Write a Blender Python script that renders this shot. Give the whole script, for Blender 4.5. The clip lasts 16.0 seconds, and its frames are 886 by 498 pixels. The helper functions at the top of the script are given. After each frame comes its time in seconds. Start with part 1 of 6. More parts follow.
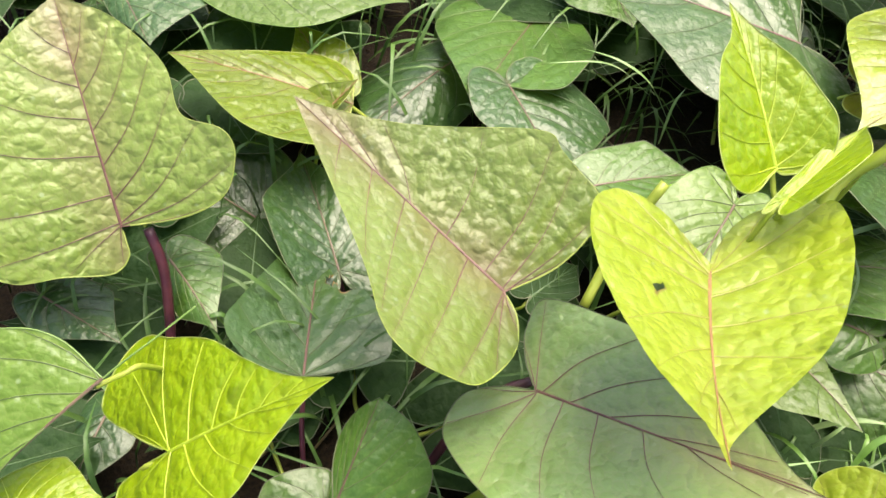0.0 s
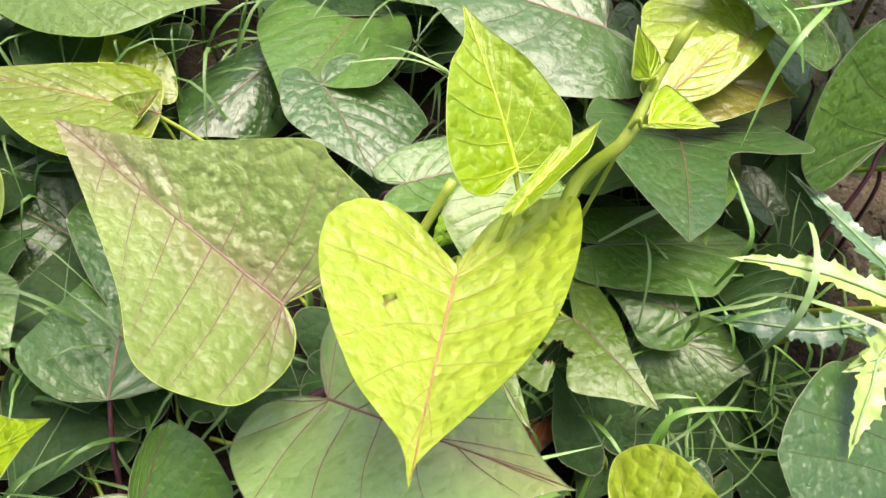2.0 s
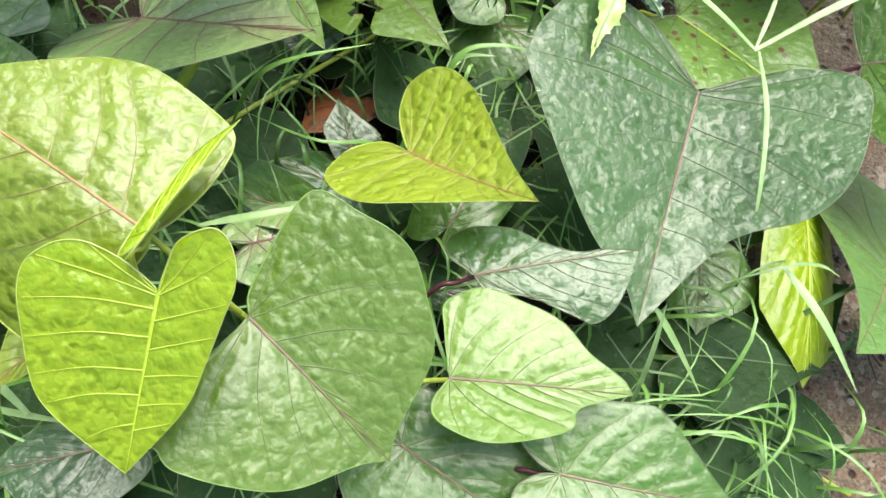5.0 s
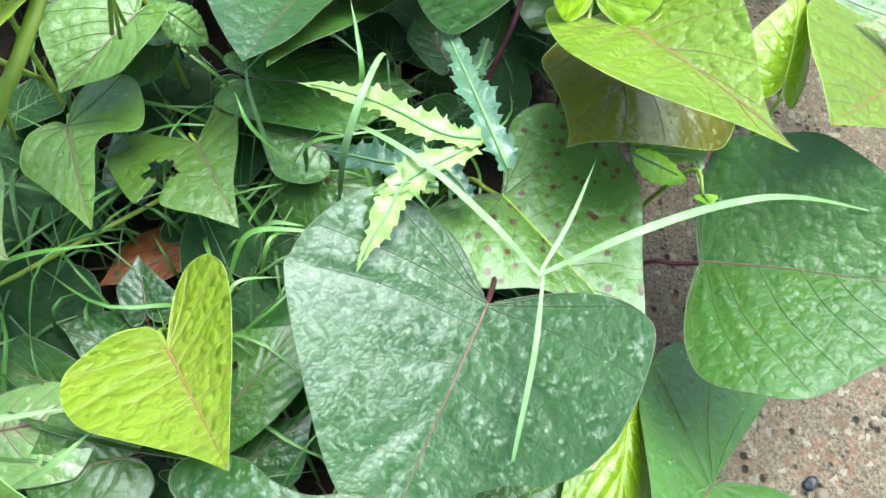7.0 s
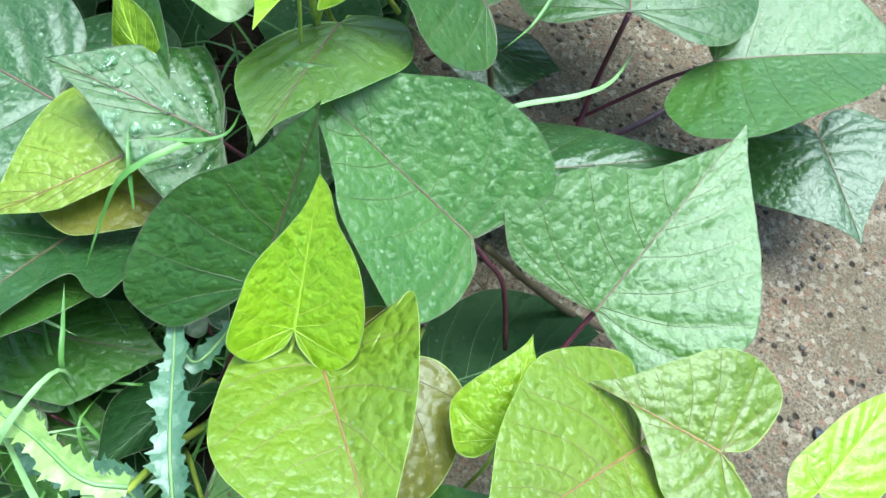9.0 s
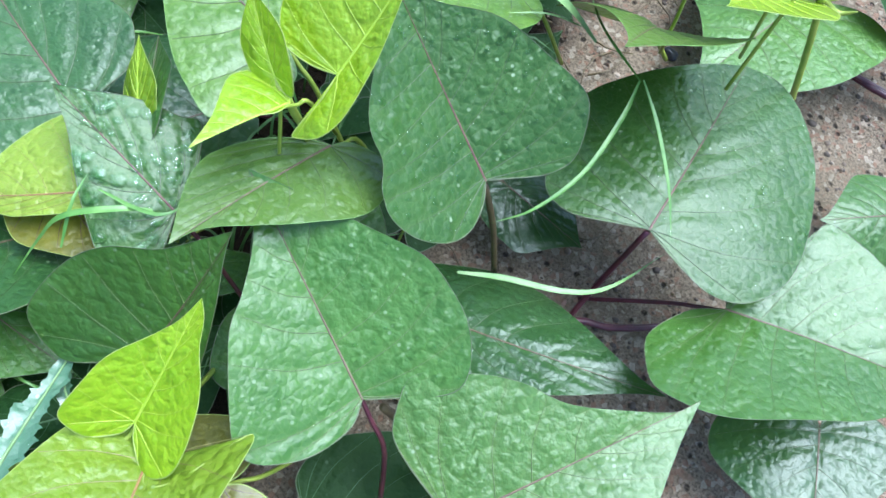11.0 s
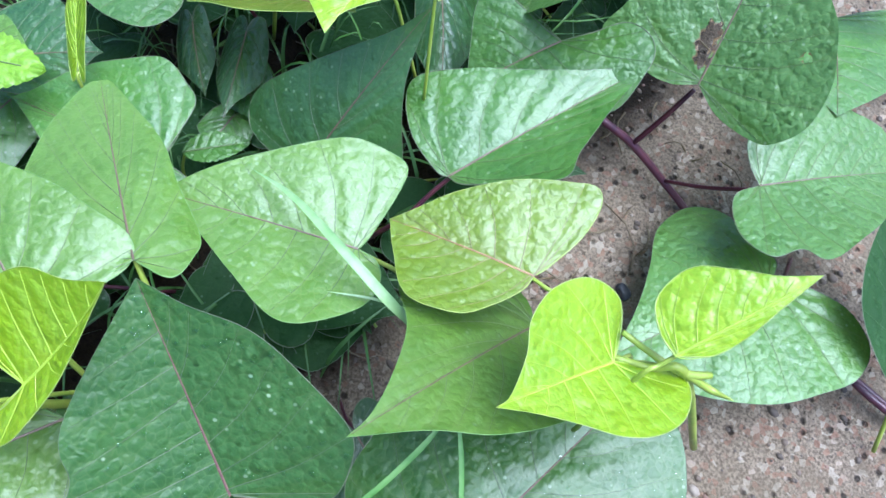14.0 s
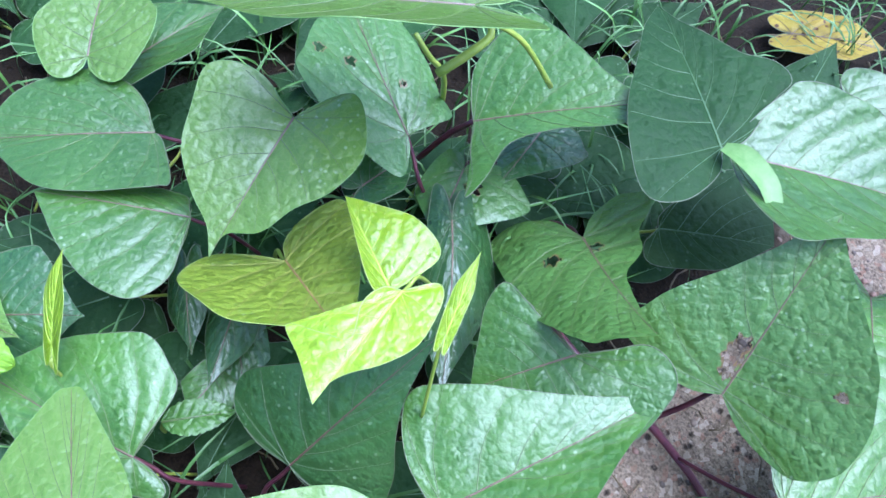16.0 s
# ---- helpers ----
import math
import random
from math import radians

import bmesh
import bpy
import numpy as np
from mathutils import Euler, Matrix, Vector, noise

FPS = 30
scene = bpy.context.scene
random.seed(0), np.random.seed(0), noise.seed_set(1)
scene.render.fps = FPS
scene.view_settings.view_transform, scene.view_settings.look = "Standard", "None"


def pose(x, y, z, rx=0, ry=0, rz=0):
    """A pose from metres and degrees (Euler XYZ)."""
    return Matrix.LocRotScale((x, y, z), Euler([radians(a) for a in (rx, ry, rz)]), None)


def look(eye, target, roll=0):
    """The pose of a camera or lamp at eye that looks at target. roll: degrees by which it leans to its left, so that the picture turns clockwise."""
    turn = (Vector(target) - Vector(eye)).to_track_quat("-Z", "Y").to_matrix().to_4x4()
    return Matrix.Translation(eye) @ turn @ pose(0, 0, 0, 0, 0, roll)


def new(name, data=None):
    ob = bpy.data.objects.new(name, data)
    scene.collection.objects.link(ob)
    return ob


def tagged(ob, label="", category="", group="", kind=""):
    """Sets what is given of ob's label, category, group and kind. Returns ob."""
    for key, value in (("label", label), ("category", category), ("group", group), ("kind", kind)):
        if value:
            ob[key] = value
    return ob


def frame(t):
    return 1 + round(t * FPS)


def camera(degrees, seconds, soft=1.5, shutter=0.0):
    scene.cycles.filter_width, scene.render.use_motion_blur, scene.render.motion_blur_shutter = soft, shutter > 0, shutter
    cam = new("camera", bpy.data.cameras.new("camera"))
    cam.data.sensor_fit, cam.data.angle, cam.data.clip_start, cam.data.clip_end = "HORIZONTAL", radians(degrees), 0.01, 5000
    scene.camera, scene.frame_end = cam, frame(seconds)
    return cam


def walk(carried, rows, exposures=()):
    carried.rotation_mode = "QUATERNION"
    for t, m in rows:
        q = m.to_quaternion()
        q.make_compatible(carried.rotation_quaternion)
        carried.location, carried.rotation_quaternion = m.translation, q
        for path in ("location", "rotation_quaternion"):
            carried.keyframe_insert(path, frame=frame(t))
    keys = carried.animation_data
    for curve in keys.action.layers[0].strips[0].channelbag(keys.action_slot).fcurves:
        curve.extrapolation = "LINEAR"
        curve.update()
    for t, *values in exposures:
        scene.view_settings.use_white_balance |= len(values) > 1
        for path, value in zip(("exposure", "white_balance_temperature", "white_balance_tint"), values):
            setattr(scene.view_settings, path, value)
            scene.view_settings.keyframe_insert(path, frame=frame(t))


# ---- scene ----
cam = camera(61.08, 16.0)
PATH = [
    (0.0, 0.0040, -0.0023, 0.3056, 29.15, -6.10, 0.52),
    (0.5, 0.0294, 0.0000, 0.3084, 28.94, -6.65, -1.71),
    (1.0, 0.0424, 0.0042, 0.3055, 28.72, -7.08, -3.22),
    (1.5, 0.0515, 0.0082, 0.3058, 28.51, -7.29, -4.11),
    (2.0, 0.0573, 0.0046, 0.3155, 28.10, -7.54, -5.00),
    (2.5, 0.0597, -0.0095, 0.3111, 27.37, -7.52, -5.96),
    (3.0, 0.0657, -0.0304, 0.3088, 25.93, -7.91, -7.21),
    (3.5, 0.0740, -0.0583, 0.3090, 24.47, -8.24, -7.95),
    (4.0, 0.0866, -0.0927, 0.3118, 23.11, -7.95, -7.37),
    (4.2, 0.0896, -0.1106, 0.3052, 22.57, -8.22, -6.97),
    (6.3, 0.1895, -0.0905, 0.3302, 20.76, -7.05, -2.51),
    (6.5, 0.1974, -0.0788, 0.3305, 20.41, -7.17, -2.09),
    (7.0, 0.2119, -0.0342, 0.3343, 20.17, -7.64, -0.41),
    (7.5, 0.2345, 0.0102, 0.3511, 20.27, -8.34, 2.20),
    (8.0, 0.2729, 0.0597, 0.3634, 20.72, -8.54, 4.60),
    (8.5, 0.3044, 0.0812, 0.3668, 21.38, -8.61, 5.84),
    (8.7, 0.3105, 0.0801, 0.3688, 21.34, -8.49, 6.31),
    (11.0, 0.3715, 0.1581, 0.3953, 19.44, -7.57, 32.97),
    (11.5, 0.3602, 0.1984, 0.4029, 18.60, -7.66, 42.23),
    (12.0, 0.3508, 0.2278, 0.4082, 17.65, -7.38, 47.47),
    (12.5, 0.3487, 0.2449, 0.4065, 17.60, -6.30, 48.25),
    (13.0, 0.3549, 0.2759, 0.4015, 18.01, -5.08, 47.39),
    (13.5, 0.3769, 0.3170, 0.4051, 18.49, -4.12, 47.35),
    (14.0, 0.3887, 0.3357, 0.4002, 18.88, -3.29, 48.02),
    (14.5, 0.3902, 0.3671, 0.4011, 19.56, -3.04, 49.34),
    (15.0, 0.3795, 0.3989, 0.4168, 20.21, -3.57, 50.68),
    (15.5, 0.3389, 0.4098, 0.4134, 20.77, -3.77, 51.56),
    (16.0, 0.2933, 0.4196, 0.4168, 20.83, -4.04, 52.26),
]
walk(cam, [(t, pose(x, y, z, rx, ry, rz)) for t, x, y, z, rx, ry, rz in PATH],
     [(0.0, 2.0, 7200, 13.0), (4.2, 2.0, 6700, 10.0), (6.4, 2.08, 5850, 1.0), (7.1, 2.05, 5550, -6.0), (8.0, 1.85, 5400, -12.0), (11.0, 1.9, 5050, 3.0), (12.5, 1.92, 4950, 9.0), (14.0, 1.92, 4850, 9.0), (16.0, 2.05, 4650, 17.5)])
SUN, SKY, SUN_UP, SUN_TURN = 1.5, 0.088, 72.0, 25.0

# ---- world and light: a bright overcast day, soft light from above ----
world = bpy.data.worlds.new("sky")
scene.world = world
world.use_nodes = True
wn, wl = world.node_tree.nodes, world.node_tree.links
sky = wn.new("ShaderNodeTexSky")
sky.sky_type, sky.sun_disc = "NISHITA", False
sky.sun_elevation, sky.sun_rotation = radians(SUN_UP), radians(SUN_TURN)
sky.air_density, sky.dust_density, sky.ozone_density = 1.0, 5.0, 1.5
wl.new(sky.outputs[0], wn["Background"].inputs[0])
wn["Background"].inputs[1].default_value = SKY
sun = new("sun", bpy.data.lights.new("sun", "SUN"))
sun.data.energy, sun.data.angle, sun.data.color = SUN, radians(46), (1.0, 0.97, 0.92)
az, up = radians(SUN_TURN), radians(SUN_UP)
sun.matrix_world = look((0, 0, 0), (-math.sin(az) * math.cos(up), -math.cos(az) * math.cos(up), -math.sin(up)))


# ---- materials ----
def node(nt, kind, **inputs):
    n = nt.nodes.new(kind)
    for key, value in inputs.items():
        n.inputs[key.replace("_", " ")].default_value = value
    return n


def material(name):
    m = bpy.data.materials.new(name)
    m.use_nodes = True
    return m, m.node_tree, m.node_tree.nodes["Principled BSDF"], m.node_tree.nodes["Material Output"]


def mixed(nt, fac, a, b):
    """A colour between a and b; each is a socket or a colour."""
    n = nt.nodes.new("ShaderNodeMix")
    n.data_type = "RGBA"
    for socket, value in ((n.inputs["Factor"], fac), (n.inputs["A"], a), (n.inputs["B"], b)):
        if isinstance(value, bpy.types.NodeSocket):
            nt.links.new(value, socket)
        else:
            socket.default_value = value if isinstance(value, float) else (*value, 1)
    return n.outputs["Result"]


def ramp(nt, value, lo, hi):
    n = nt.nodes.new("ShaderNodeMapRange")
    nt.links.new(value, n.inputs[0])
    n.inputs[1].default_value, n.inputs[2].default_value = lo, hi
    return n.outputs[0]


def times(nt, a, b, op="MULTIPLY"):
    n = nt.nodes.new("ShaderNodeMath")
    n.operation = op
    for i, v in enumerate((a, b)):
        if isinstance(v, bpy.types.NodeSocket):
            nt.links.new(v, n.inputs[i])
        else:
            n.inputs[i].default_value = v
    return n.outputs[0]


def leaf_material(name, dark, light, veins, rough=0.4, through_light=0.25, wet=0.0, speckle=0.0, spots=0.0, blush=0.0, rungs=0.0048, relief=0.0013, shine=0.45, cell=250.0, bulge=0.8):
    """A blade: cells between the veins, pale speckles, wear spots, a wrinkled gloss and light that passes through."""
    m, nt, bsdf, out = material(name)
    where = nt.nodes.new("ShaderNodeTexCoord").outputs["Object"]
    info = nt.nodes.new("ShaderNodeObjectInfo")
    near = nt.nodes.new("ShaderNodeAttribute")
    near.attribute_name = "vein_gap"

    def noise_at(scale, detail=3.0, rough_=0.55):
        n = node(nt, "ShaderNodeTexNoise", Scale=scale, Detail=detail, Roughness=rough_)
        nt.links.new(where, n.inputs["Vector"])
        return n.outputs["Fac"]

    def cells(scale, feature="DISTANCE_TO_EDGE"):
        n = node(nt, "ShaderNodeTexVoronoi", Scale=scale)
        n.feature = feature
        nt.links.new(where, n.inputs["Vector"])
        return n.outputs["Distance"]

    # blisters between the finest veins: cells on slightly swayed coordinates
    sway = node(nt, "ShaderNodeTexNoise", Scale=140.0, Detail=2.0)
    nt.links.new(where, sway.inputs["Vector"])
    push = nt.nodes.new("ShaderNodeVectorMath")
    push.operation = "MULTIPLY_ADD"
    nt.links.new(sway.outputs["Color"], push.inputs[0])
    push.inputs[1].default_value = (0.004, 0.004, 0.004)
    nt.links.new(where, push.inputs[2])

    def blisters(scale, feature):
        n = node(nt, "ShaderNodeTexVoronoi", Scale=scale)
        n.feature = feature
        if feature == "SMOOTH_F1":
            n.inputs["Smoothness"].default_value = 0.45
        nt.links.new(push.outputs[0], n.inputs["Vector"])
        return n.outputs["Distance"]

    mottle = ramp(nt, noise_at(38.0, 4.0), 0.22, 0.78)
    col = mixed(nt, mottle, dark, light)
    # the blade is paler along its veins and in the fine net between them
    col = mixed(nt, times(nt, ramp(nt, near.outputs["Fac"], 0.30, 0.0), 0.48), col, veins)
    net = ramp(nt, blisters(cell, "DISTANCE_TO_EDGE"), 0.09, 0.0)
    col = mixed(nt, times(nt, net, 0.40), col, veins)
    col = mixed(nt, times(nt, ramp(nt, blisters(cell * 2.7, "DISTANCE_TO_EDGE"), 0.10, 0.0), 0.14), col, veins)
    if blush:
        middle = nt.nodes.new("ShaderNodeAttribute")
        middle.attribute_name = "mid_gap"
        tinge = times(nt, ramp(nt, middle.outputs["Fac"], 1.1, 0.0), ramp(nt, noise_at(22.0, 2.0), 0.20, 0.60))
        col = mixed(nt, times(nt, tinge, blush), col, (0.20, 0.10, 0.085))
    if speckle:
        fleck = ramp(nt, cells(230.0, "F1"), 0.22, 0.12)
        col = mixed(nt, times(nt, times(nt, fleck, ramp(nt, noise_at(60.0), 0.5, 0.62)), speckle), col, (0.30, 0.38, 0.22))
    if spots:
        spot = ramp(nt, cells(170.0, "F1"), 0.30, 0.20)
        col = mixed(nt, times(nt, times(nt, spot, ramp(nt, noise_at(55.0), 0.42, 0.47)), spots), col, (0.085, 0.030, 0.014))
    scar = nt.nodes.new("ShaderNodeAttribute")
    scar.attribute_name = "scar"
    col = mixed(nt, ramp(nt, times(nt, scar.outputs["Fac"], times(nt, noise_at(160.0), 0.6), "ADD"), 0.85, 1.15), col, (0.16, 0.09, 0.03))
    tone = nt.nodes.new("ShaderNodeHueSaturation")
    value = nt.nodes.new("ShaderNodeMapRange")
    nt.links.new(info.outputs["Random"], value.inputs[0])
    value.inputs[3].default_value, value.inputs[4].default_value = 0.82, 1.18
    nt.links.new(value.outputs[0], tone.inputs["Value"])
    nt.links.new(col, tone.inputs["Color"])
    col = tone.outputs[0]
    nt.links.new(col, bsdf.inputs["Base Color"])
    gloss = nt.nodes.new("ShaderNodeMapRange")
    nt.links.new(noise_at(90.0), gloss.inputs[0])
    gloss.inputs[3].default_value, gloss.inputs[4].default_value = rough - 0.05, rough + 0.08
    nt.links.new(gloss.outputs[0], bsdf.inputs["Roughness"])
    bsdf.inputs["Specular IOR Level"].default_value = shine
    bsdf.inputs["Coat Weight"].default_value = min(1.0, wet * 1.35)
    bsdf.inputs["Coat Roughness"].default_value = 0.19
    # relief: blisters between the side veins, the fine net, grain
    rung = nt.nodes.new("ShaderNodeAttribute")
    rung.attribute_name = "rung"
    wave = times(nt, times(nt, rung.outputs["Fac"], 2 * math.pi / rungs), times(nt, noise_at(130.0, 2.0), 22.0), "ADD")
    wave = ramp(nt, times(nt, wave, 0.0, "SINE"), -1.0, 1.0)
    height = times(nt, times(nt, wave, 0.30), times(nt, ramp(nt, near.outputs["Fac"], 0.05, 0.7), ramp(nt, noise_at(70.0, 1.0), 0.35, 0.65)))
    dome = blisters(cell, "SMOOTH_F1")
    height = times(nt, height, times(nt, times(nt, dome, dome), -bulge), "ADD")
    fine_dome = blisters(cell * 2.7, "F1")
    height = times(nt, height, times(nt, times(nt, fine_dome, fine_dome), -0.16), "ADD")
    height = times(nt, height, times(nt, noise_at(230.0, 2.0), 0.35), "ADD")
    height = times(nt, height, times(nt, noise_at(900.0, 2.0), 0.08), "ADD")
    bump = node(nt, "ShaderNodeBump", Strength=0.7, Distance=relief)
    nt.links.new(height, bump.inputs["Height"])
    nt.links.new(bump.outputs[0], bsdf.inputs["Normal"])
    glow = nt.nodes.new("ShaderNodeBsdfTranslucent")
    nt.links.new(mixed(nt, 0.4, col, (0.35, 0.50, 0.02)), glow.inputs["Color"])
    both = nt.nodes.new("ShaderNodeMixShader")
    both.inputs[0].default_value = through_light
    nt.links.new(bsdf.outputs[0], both.inputs[1])
    nt.links.new(glow.outputs[0], both.inputs[2])
    nt.links.new(both.outputs[0], out.inputs["Surface"])
    return m


def plain_material(name, a, b, scale, rough=0.5, bump=0.3, depth=0.001, through_light=0.0):
    """Two tones in a fine noise with a matching relief."""
    m, nt, bsdf, out = material(name)
    where = nt.nodes.new("ShaderNodeTexCoord").outputs["Object"]
    n = node(nt, "ShaderNodeTexNoise", Scale=scale, Detail=5.0, Roughness=0.6)
    nt.links.new(where, n.inputs["Vector"])
    nt.links.new(mixed(nt, ramp(nt, n.outputs["Fac"], 0.35, 0.65), a, b), bsdf.inputs["Base Color"])
    bsdf.inputs["Roughness"].default_value = rough
    bsdf.inputs["Transmission Weight"].default_value = 0.0
    bp = node(nt, "ShaderNodeBump", Strength=bump, Distance=depth)
    nt.links.new(n.outputs["Fac"], bp.inputs["Height"])
    nt.links.new(bp.outputs[0], bsdf.inputs["Normal"])
    return m


LEAF = {
    "dark": leaf_material("leaf_dark", (0.018, 0.056, 0.012), (0.037, 0.093, 0.020), (0.050, 0.100, 0.021), 0.34, 0.08, 0.22, 0.4, shine=0.45),
    "slate": leaf_material("leaf_slate", (0.025, 0.068, 0.014), (0.045, 0.109, 0.023), (0.059, 0.106, 0.027), 0.38, 0.10, 0.27, 0.5, shine=0.46, relief=0.0014, bulge=0.5),
    "beaded": leaf_material("leaf_beaded", (0.022, 0.070, 0.009), (0.050, 0.118, 0.016), (0.090, 0.145, 0.036), 0.42, 0.10, 0.20, 0.8, shine=0.36),
    # the green blade darkened, nearly without gloss: shade put into the colour
    "shade": leaf_material("leaf_painted_shade", (0.011, 0.036, 0.008), (0.021, 0.059, 0.012), (0.028, 0.065, 0.014), 0.60, 0.12, 0.0, 0.2, shine=0.2),
    "green": leaf_material("leaf_green", (0.037, 0.104, 0.012), (0.071, 0.160, 0.020), (0.096, 0.166, 0.035), 0.41, 0.16, 0.28, 0.5, shine=0.45),
    "sap": leaf_material("leaf_sap", (0.059, 0.140, 0.018), (0.103, 0.208, 0.038), (0.134, 0.204, 0.043), 0.42, 0.18, 0.28, 0.6, relief=0.0017, shine=0.5),
    "dull": leaf_material("leaf_dull", (0.120, 0.225, 0.058), (0.195, 0.310, 0.095), (0.215, 0.255, 0.115), 0.34, 0.14, 0.55, 0.3, blush=0.4),
    "fresh": leaf_material("leaf_fresh", (0.069, 0.144, 0.010), (0.116, 0.202, 0.024), (0.150, 0.220, 0.046), 0.42, 0.20, 0.30, 0.5, shine=0.5),
    "lime": leaf_material("leaf_lime", (0.192, 0.336, 0.002), (0.287, 0.420, 0.005), (0.344, 0.420, 0.015), 0.36, 0.32, 0.35, relief=0.0017, bulge=0.7),
    "gold": leaf_material("leaf_gold", (0.195, 0.294, 0.011), (0.294, 0.383, 0.029), (0.306, 0.340, 0.051), 0.34, 0.25, 0.45, 0.4, blush=0.12, relief=0.0017, bulge=1.0),
    "bronze": leaf_material("leaf_bronze", (0.116, 0.193, 0.024), (0.195, 0.282, 0.055), (0.188, 0.208, 0.065), 0.38, 0.18, 0.36, 0.5, blush=0.55, relief=0.0016, bulge=0.9),
    "moss": leaf_material("leaf_moss", (0.114, 0.185, 0.006), (0.185, 0.264, 0.015), (0.194, 0.238, 0.030), 0.35, 0.22, 0.25, 0.4, blush=0.12, relief=0.0017, bulge=1.0),
    "olive": leaf_material("leaf_olive", (0.116, 0.111, 0.012), (0.185, 0.177, 0.020), (0.200, 0.169, 0.033), 0.38, 0.22, 0.25),
    "spotted": leaf_material("leaf_spotted", (0.068, 0.160, 0.020), (0.122, 0.220, 0.035), (0.152, 0.236, 0.058), 0.38, 0.2, 0.3, 0.3, spots=1.0),
    "dead": leaf_material("leaf_dead", (0.150, 0.034, 0.006), (0.285, 0.090, 0.011), (0.225, 0.075, 0.019), 0.6, 0.1, 0.0, spots=1.0),
    "straw": leaf_material("leaf_straw", (0.247, 0.158, 0.013), (0.375, 0.300, 0.025), (0.262, 0.188, 0.032), 0.6, 0.15, 0.0, spots=1.0),
}
VEIN = {
    "red": plain_material("vein_red", (0.109, 0.048, 0.041), (0.163, 0.085, 0.065), 300.0, 0.4),
    "pink": plain_material("vein_pink", (0.224, 0.116, 0.048), (0.286, 0.177, 0.068), 300.0, 0.4),
    "tan": plain_material("vein_tan", (0.156, 0.136, 0.041), (0.218, 0.204, 0.068), 300.0, 0.4),
    "brown": plain_material("vein_brown", (0.100, 0.062, 0.042), (0.150, 0.105, 0.062), 300.0, 0.4),
    "gold": plain_material("vein_gold", (0.204, 0.224, 0.027), (0.258, 0.272, 0.048), 300.0, 0.4),
    "pale": plain_material("vein_pale", (0.300, 0.430, 0.020), (0.360, 0.480, 0.045), 300.0, 0.4),
    "mid": plain_material("vein_mid", (0.048, 0.109, 0.027), (0.075, 0.136, 0.041), 300.0, 0.4),
    "leafy": plain_material("vein_leafy", (0.070, 0.110, 0.028), (0.105, 0.145, 0.042), 300.0, 0.4),
    "deep": plain_material("vein_deep", (0.060, 0.092, 0.036), (0.085, 0.115, 0.048), 300.0, 0.4),
}
RIM = {
    "dark": plain_material("rim_dark", (0.075, 0.095, 0.041), (0.116, 0.136, 0.065), 200.0),
    "fresh": plain_material("rim_fresh", (0.102, 0.197, 0.034), (0.150, 0.245, 0.061), 200.0),
    "pale": plain_material("rim_pale", (0.224, 0.299, 0.048), (0.292, 0.354, 0.082), 200.0),
}
STEM = {
    "purple": plain_material("stem_purple", (0.048, 0.011, 0.021), (0.092, 0.024, 0.032), 120.0, 0.35),
    "green": plain_material("stem_green", (0.220, 0.300, 0.030), (0.310, 0.360, 0.050), 120.0, 0.4),
    "brown": plain_material("stem_brown", (0.080, 0.052, 0.024), (0.128, 0.096, 0.040), 120.0, 0.5),
}
STYLE = {  # blade: midrib, side veins, edge, stalk, depth of the relief
    "sap": ("brown", "leafy", "dark", "purple", 1.1),
    "slate": ("red", "deep", "dark", "purple", 1.0), "beaded": ("red", "deep", "dark", "purple", 0.8),
    "dark": ("brown", "deep", "dark", "purple", 1.0), "shade": ("mid", "mid", "dark", "green", 1.0), "green": ("brown", "leafy", "dark", "purple", 1.0),
    "dull": ("red", "red", "dark", "purple", 0.9), "fresh": ("brown", "leafy", "fresh", "green", 1.1), "lime": ("pale", "pale", "pale", "green", 1.3),
    "moss": ("pink", "tan", "pale", "green", 1.3),
    "gold": ("pink", "gold", "pale", "green", 1.3), "bronze": ("red", "red", "pale", "purple", 1.3), "olive": ("brown", "brown", "pale", "green", 1.2),
    "spotted": ("pale", "mid", "dark", "green", 0.8), "dead": ("brown", "brown", "dark", "brown", 1.5), "straw": ("brown", "brown", "dark", "brown", 1.5),
}


# ---- mesh helpers ----
def mesh_object(name, verts, faces, mat, parent=None, smooth=True, label=""):
    me = bpy.data.meshes.new(name)
    me.from_pydata([tuple(v) for v in verts], [], faces)
    me.materials.append(mat)
    if smooth:
        me.polygons.foreach_set("use_smooth", [True] * len(me.polygons))
    ob = new(name, me)
    ob.parent = parent
    if label:
        tagged(ob, label)
    return ob


def spline(points, count):
    """count points along a smooth curve through the given ones."""
    p = np.array(points, float)
    p = np.vstack([2 * p[0] - p[1], p, 2 * p[-1] - p[-2]])
    out = []
    for u in np.linspace(0, len(p) - 3 - 1e-9, count):
        i, f = int(u), u - int(u)
        a, b, c, d = p[i:i + 4]
        out.append(0.5 * (2 * b + (c - a) * f + (2 * a - 5 * b + 4 * c - d) * f * f + (3 * b - a - 3 * c + d) * f ** 3))
    return np.array(out)


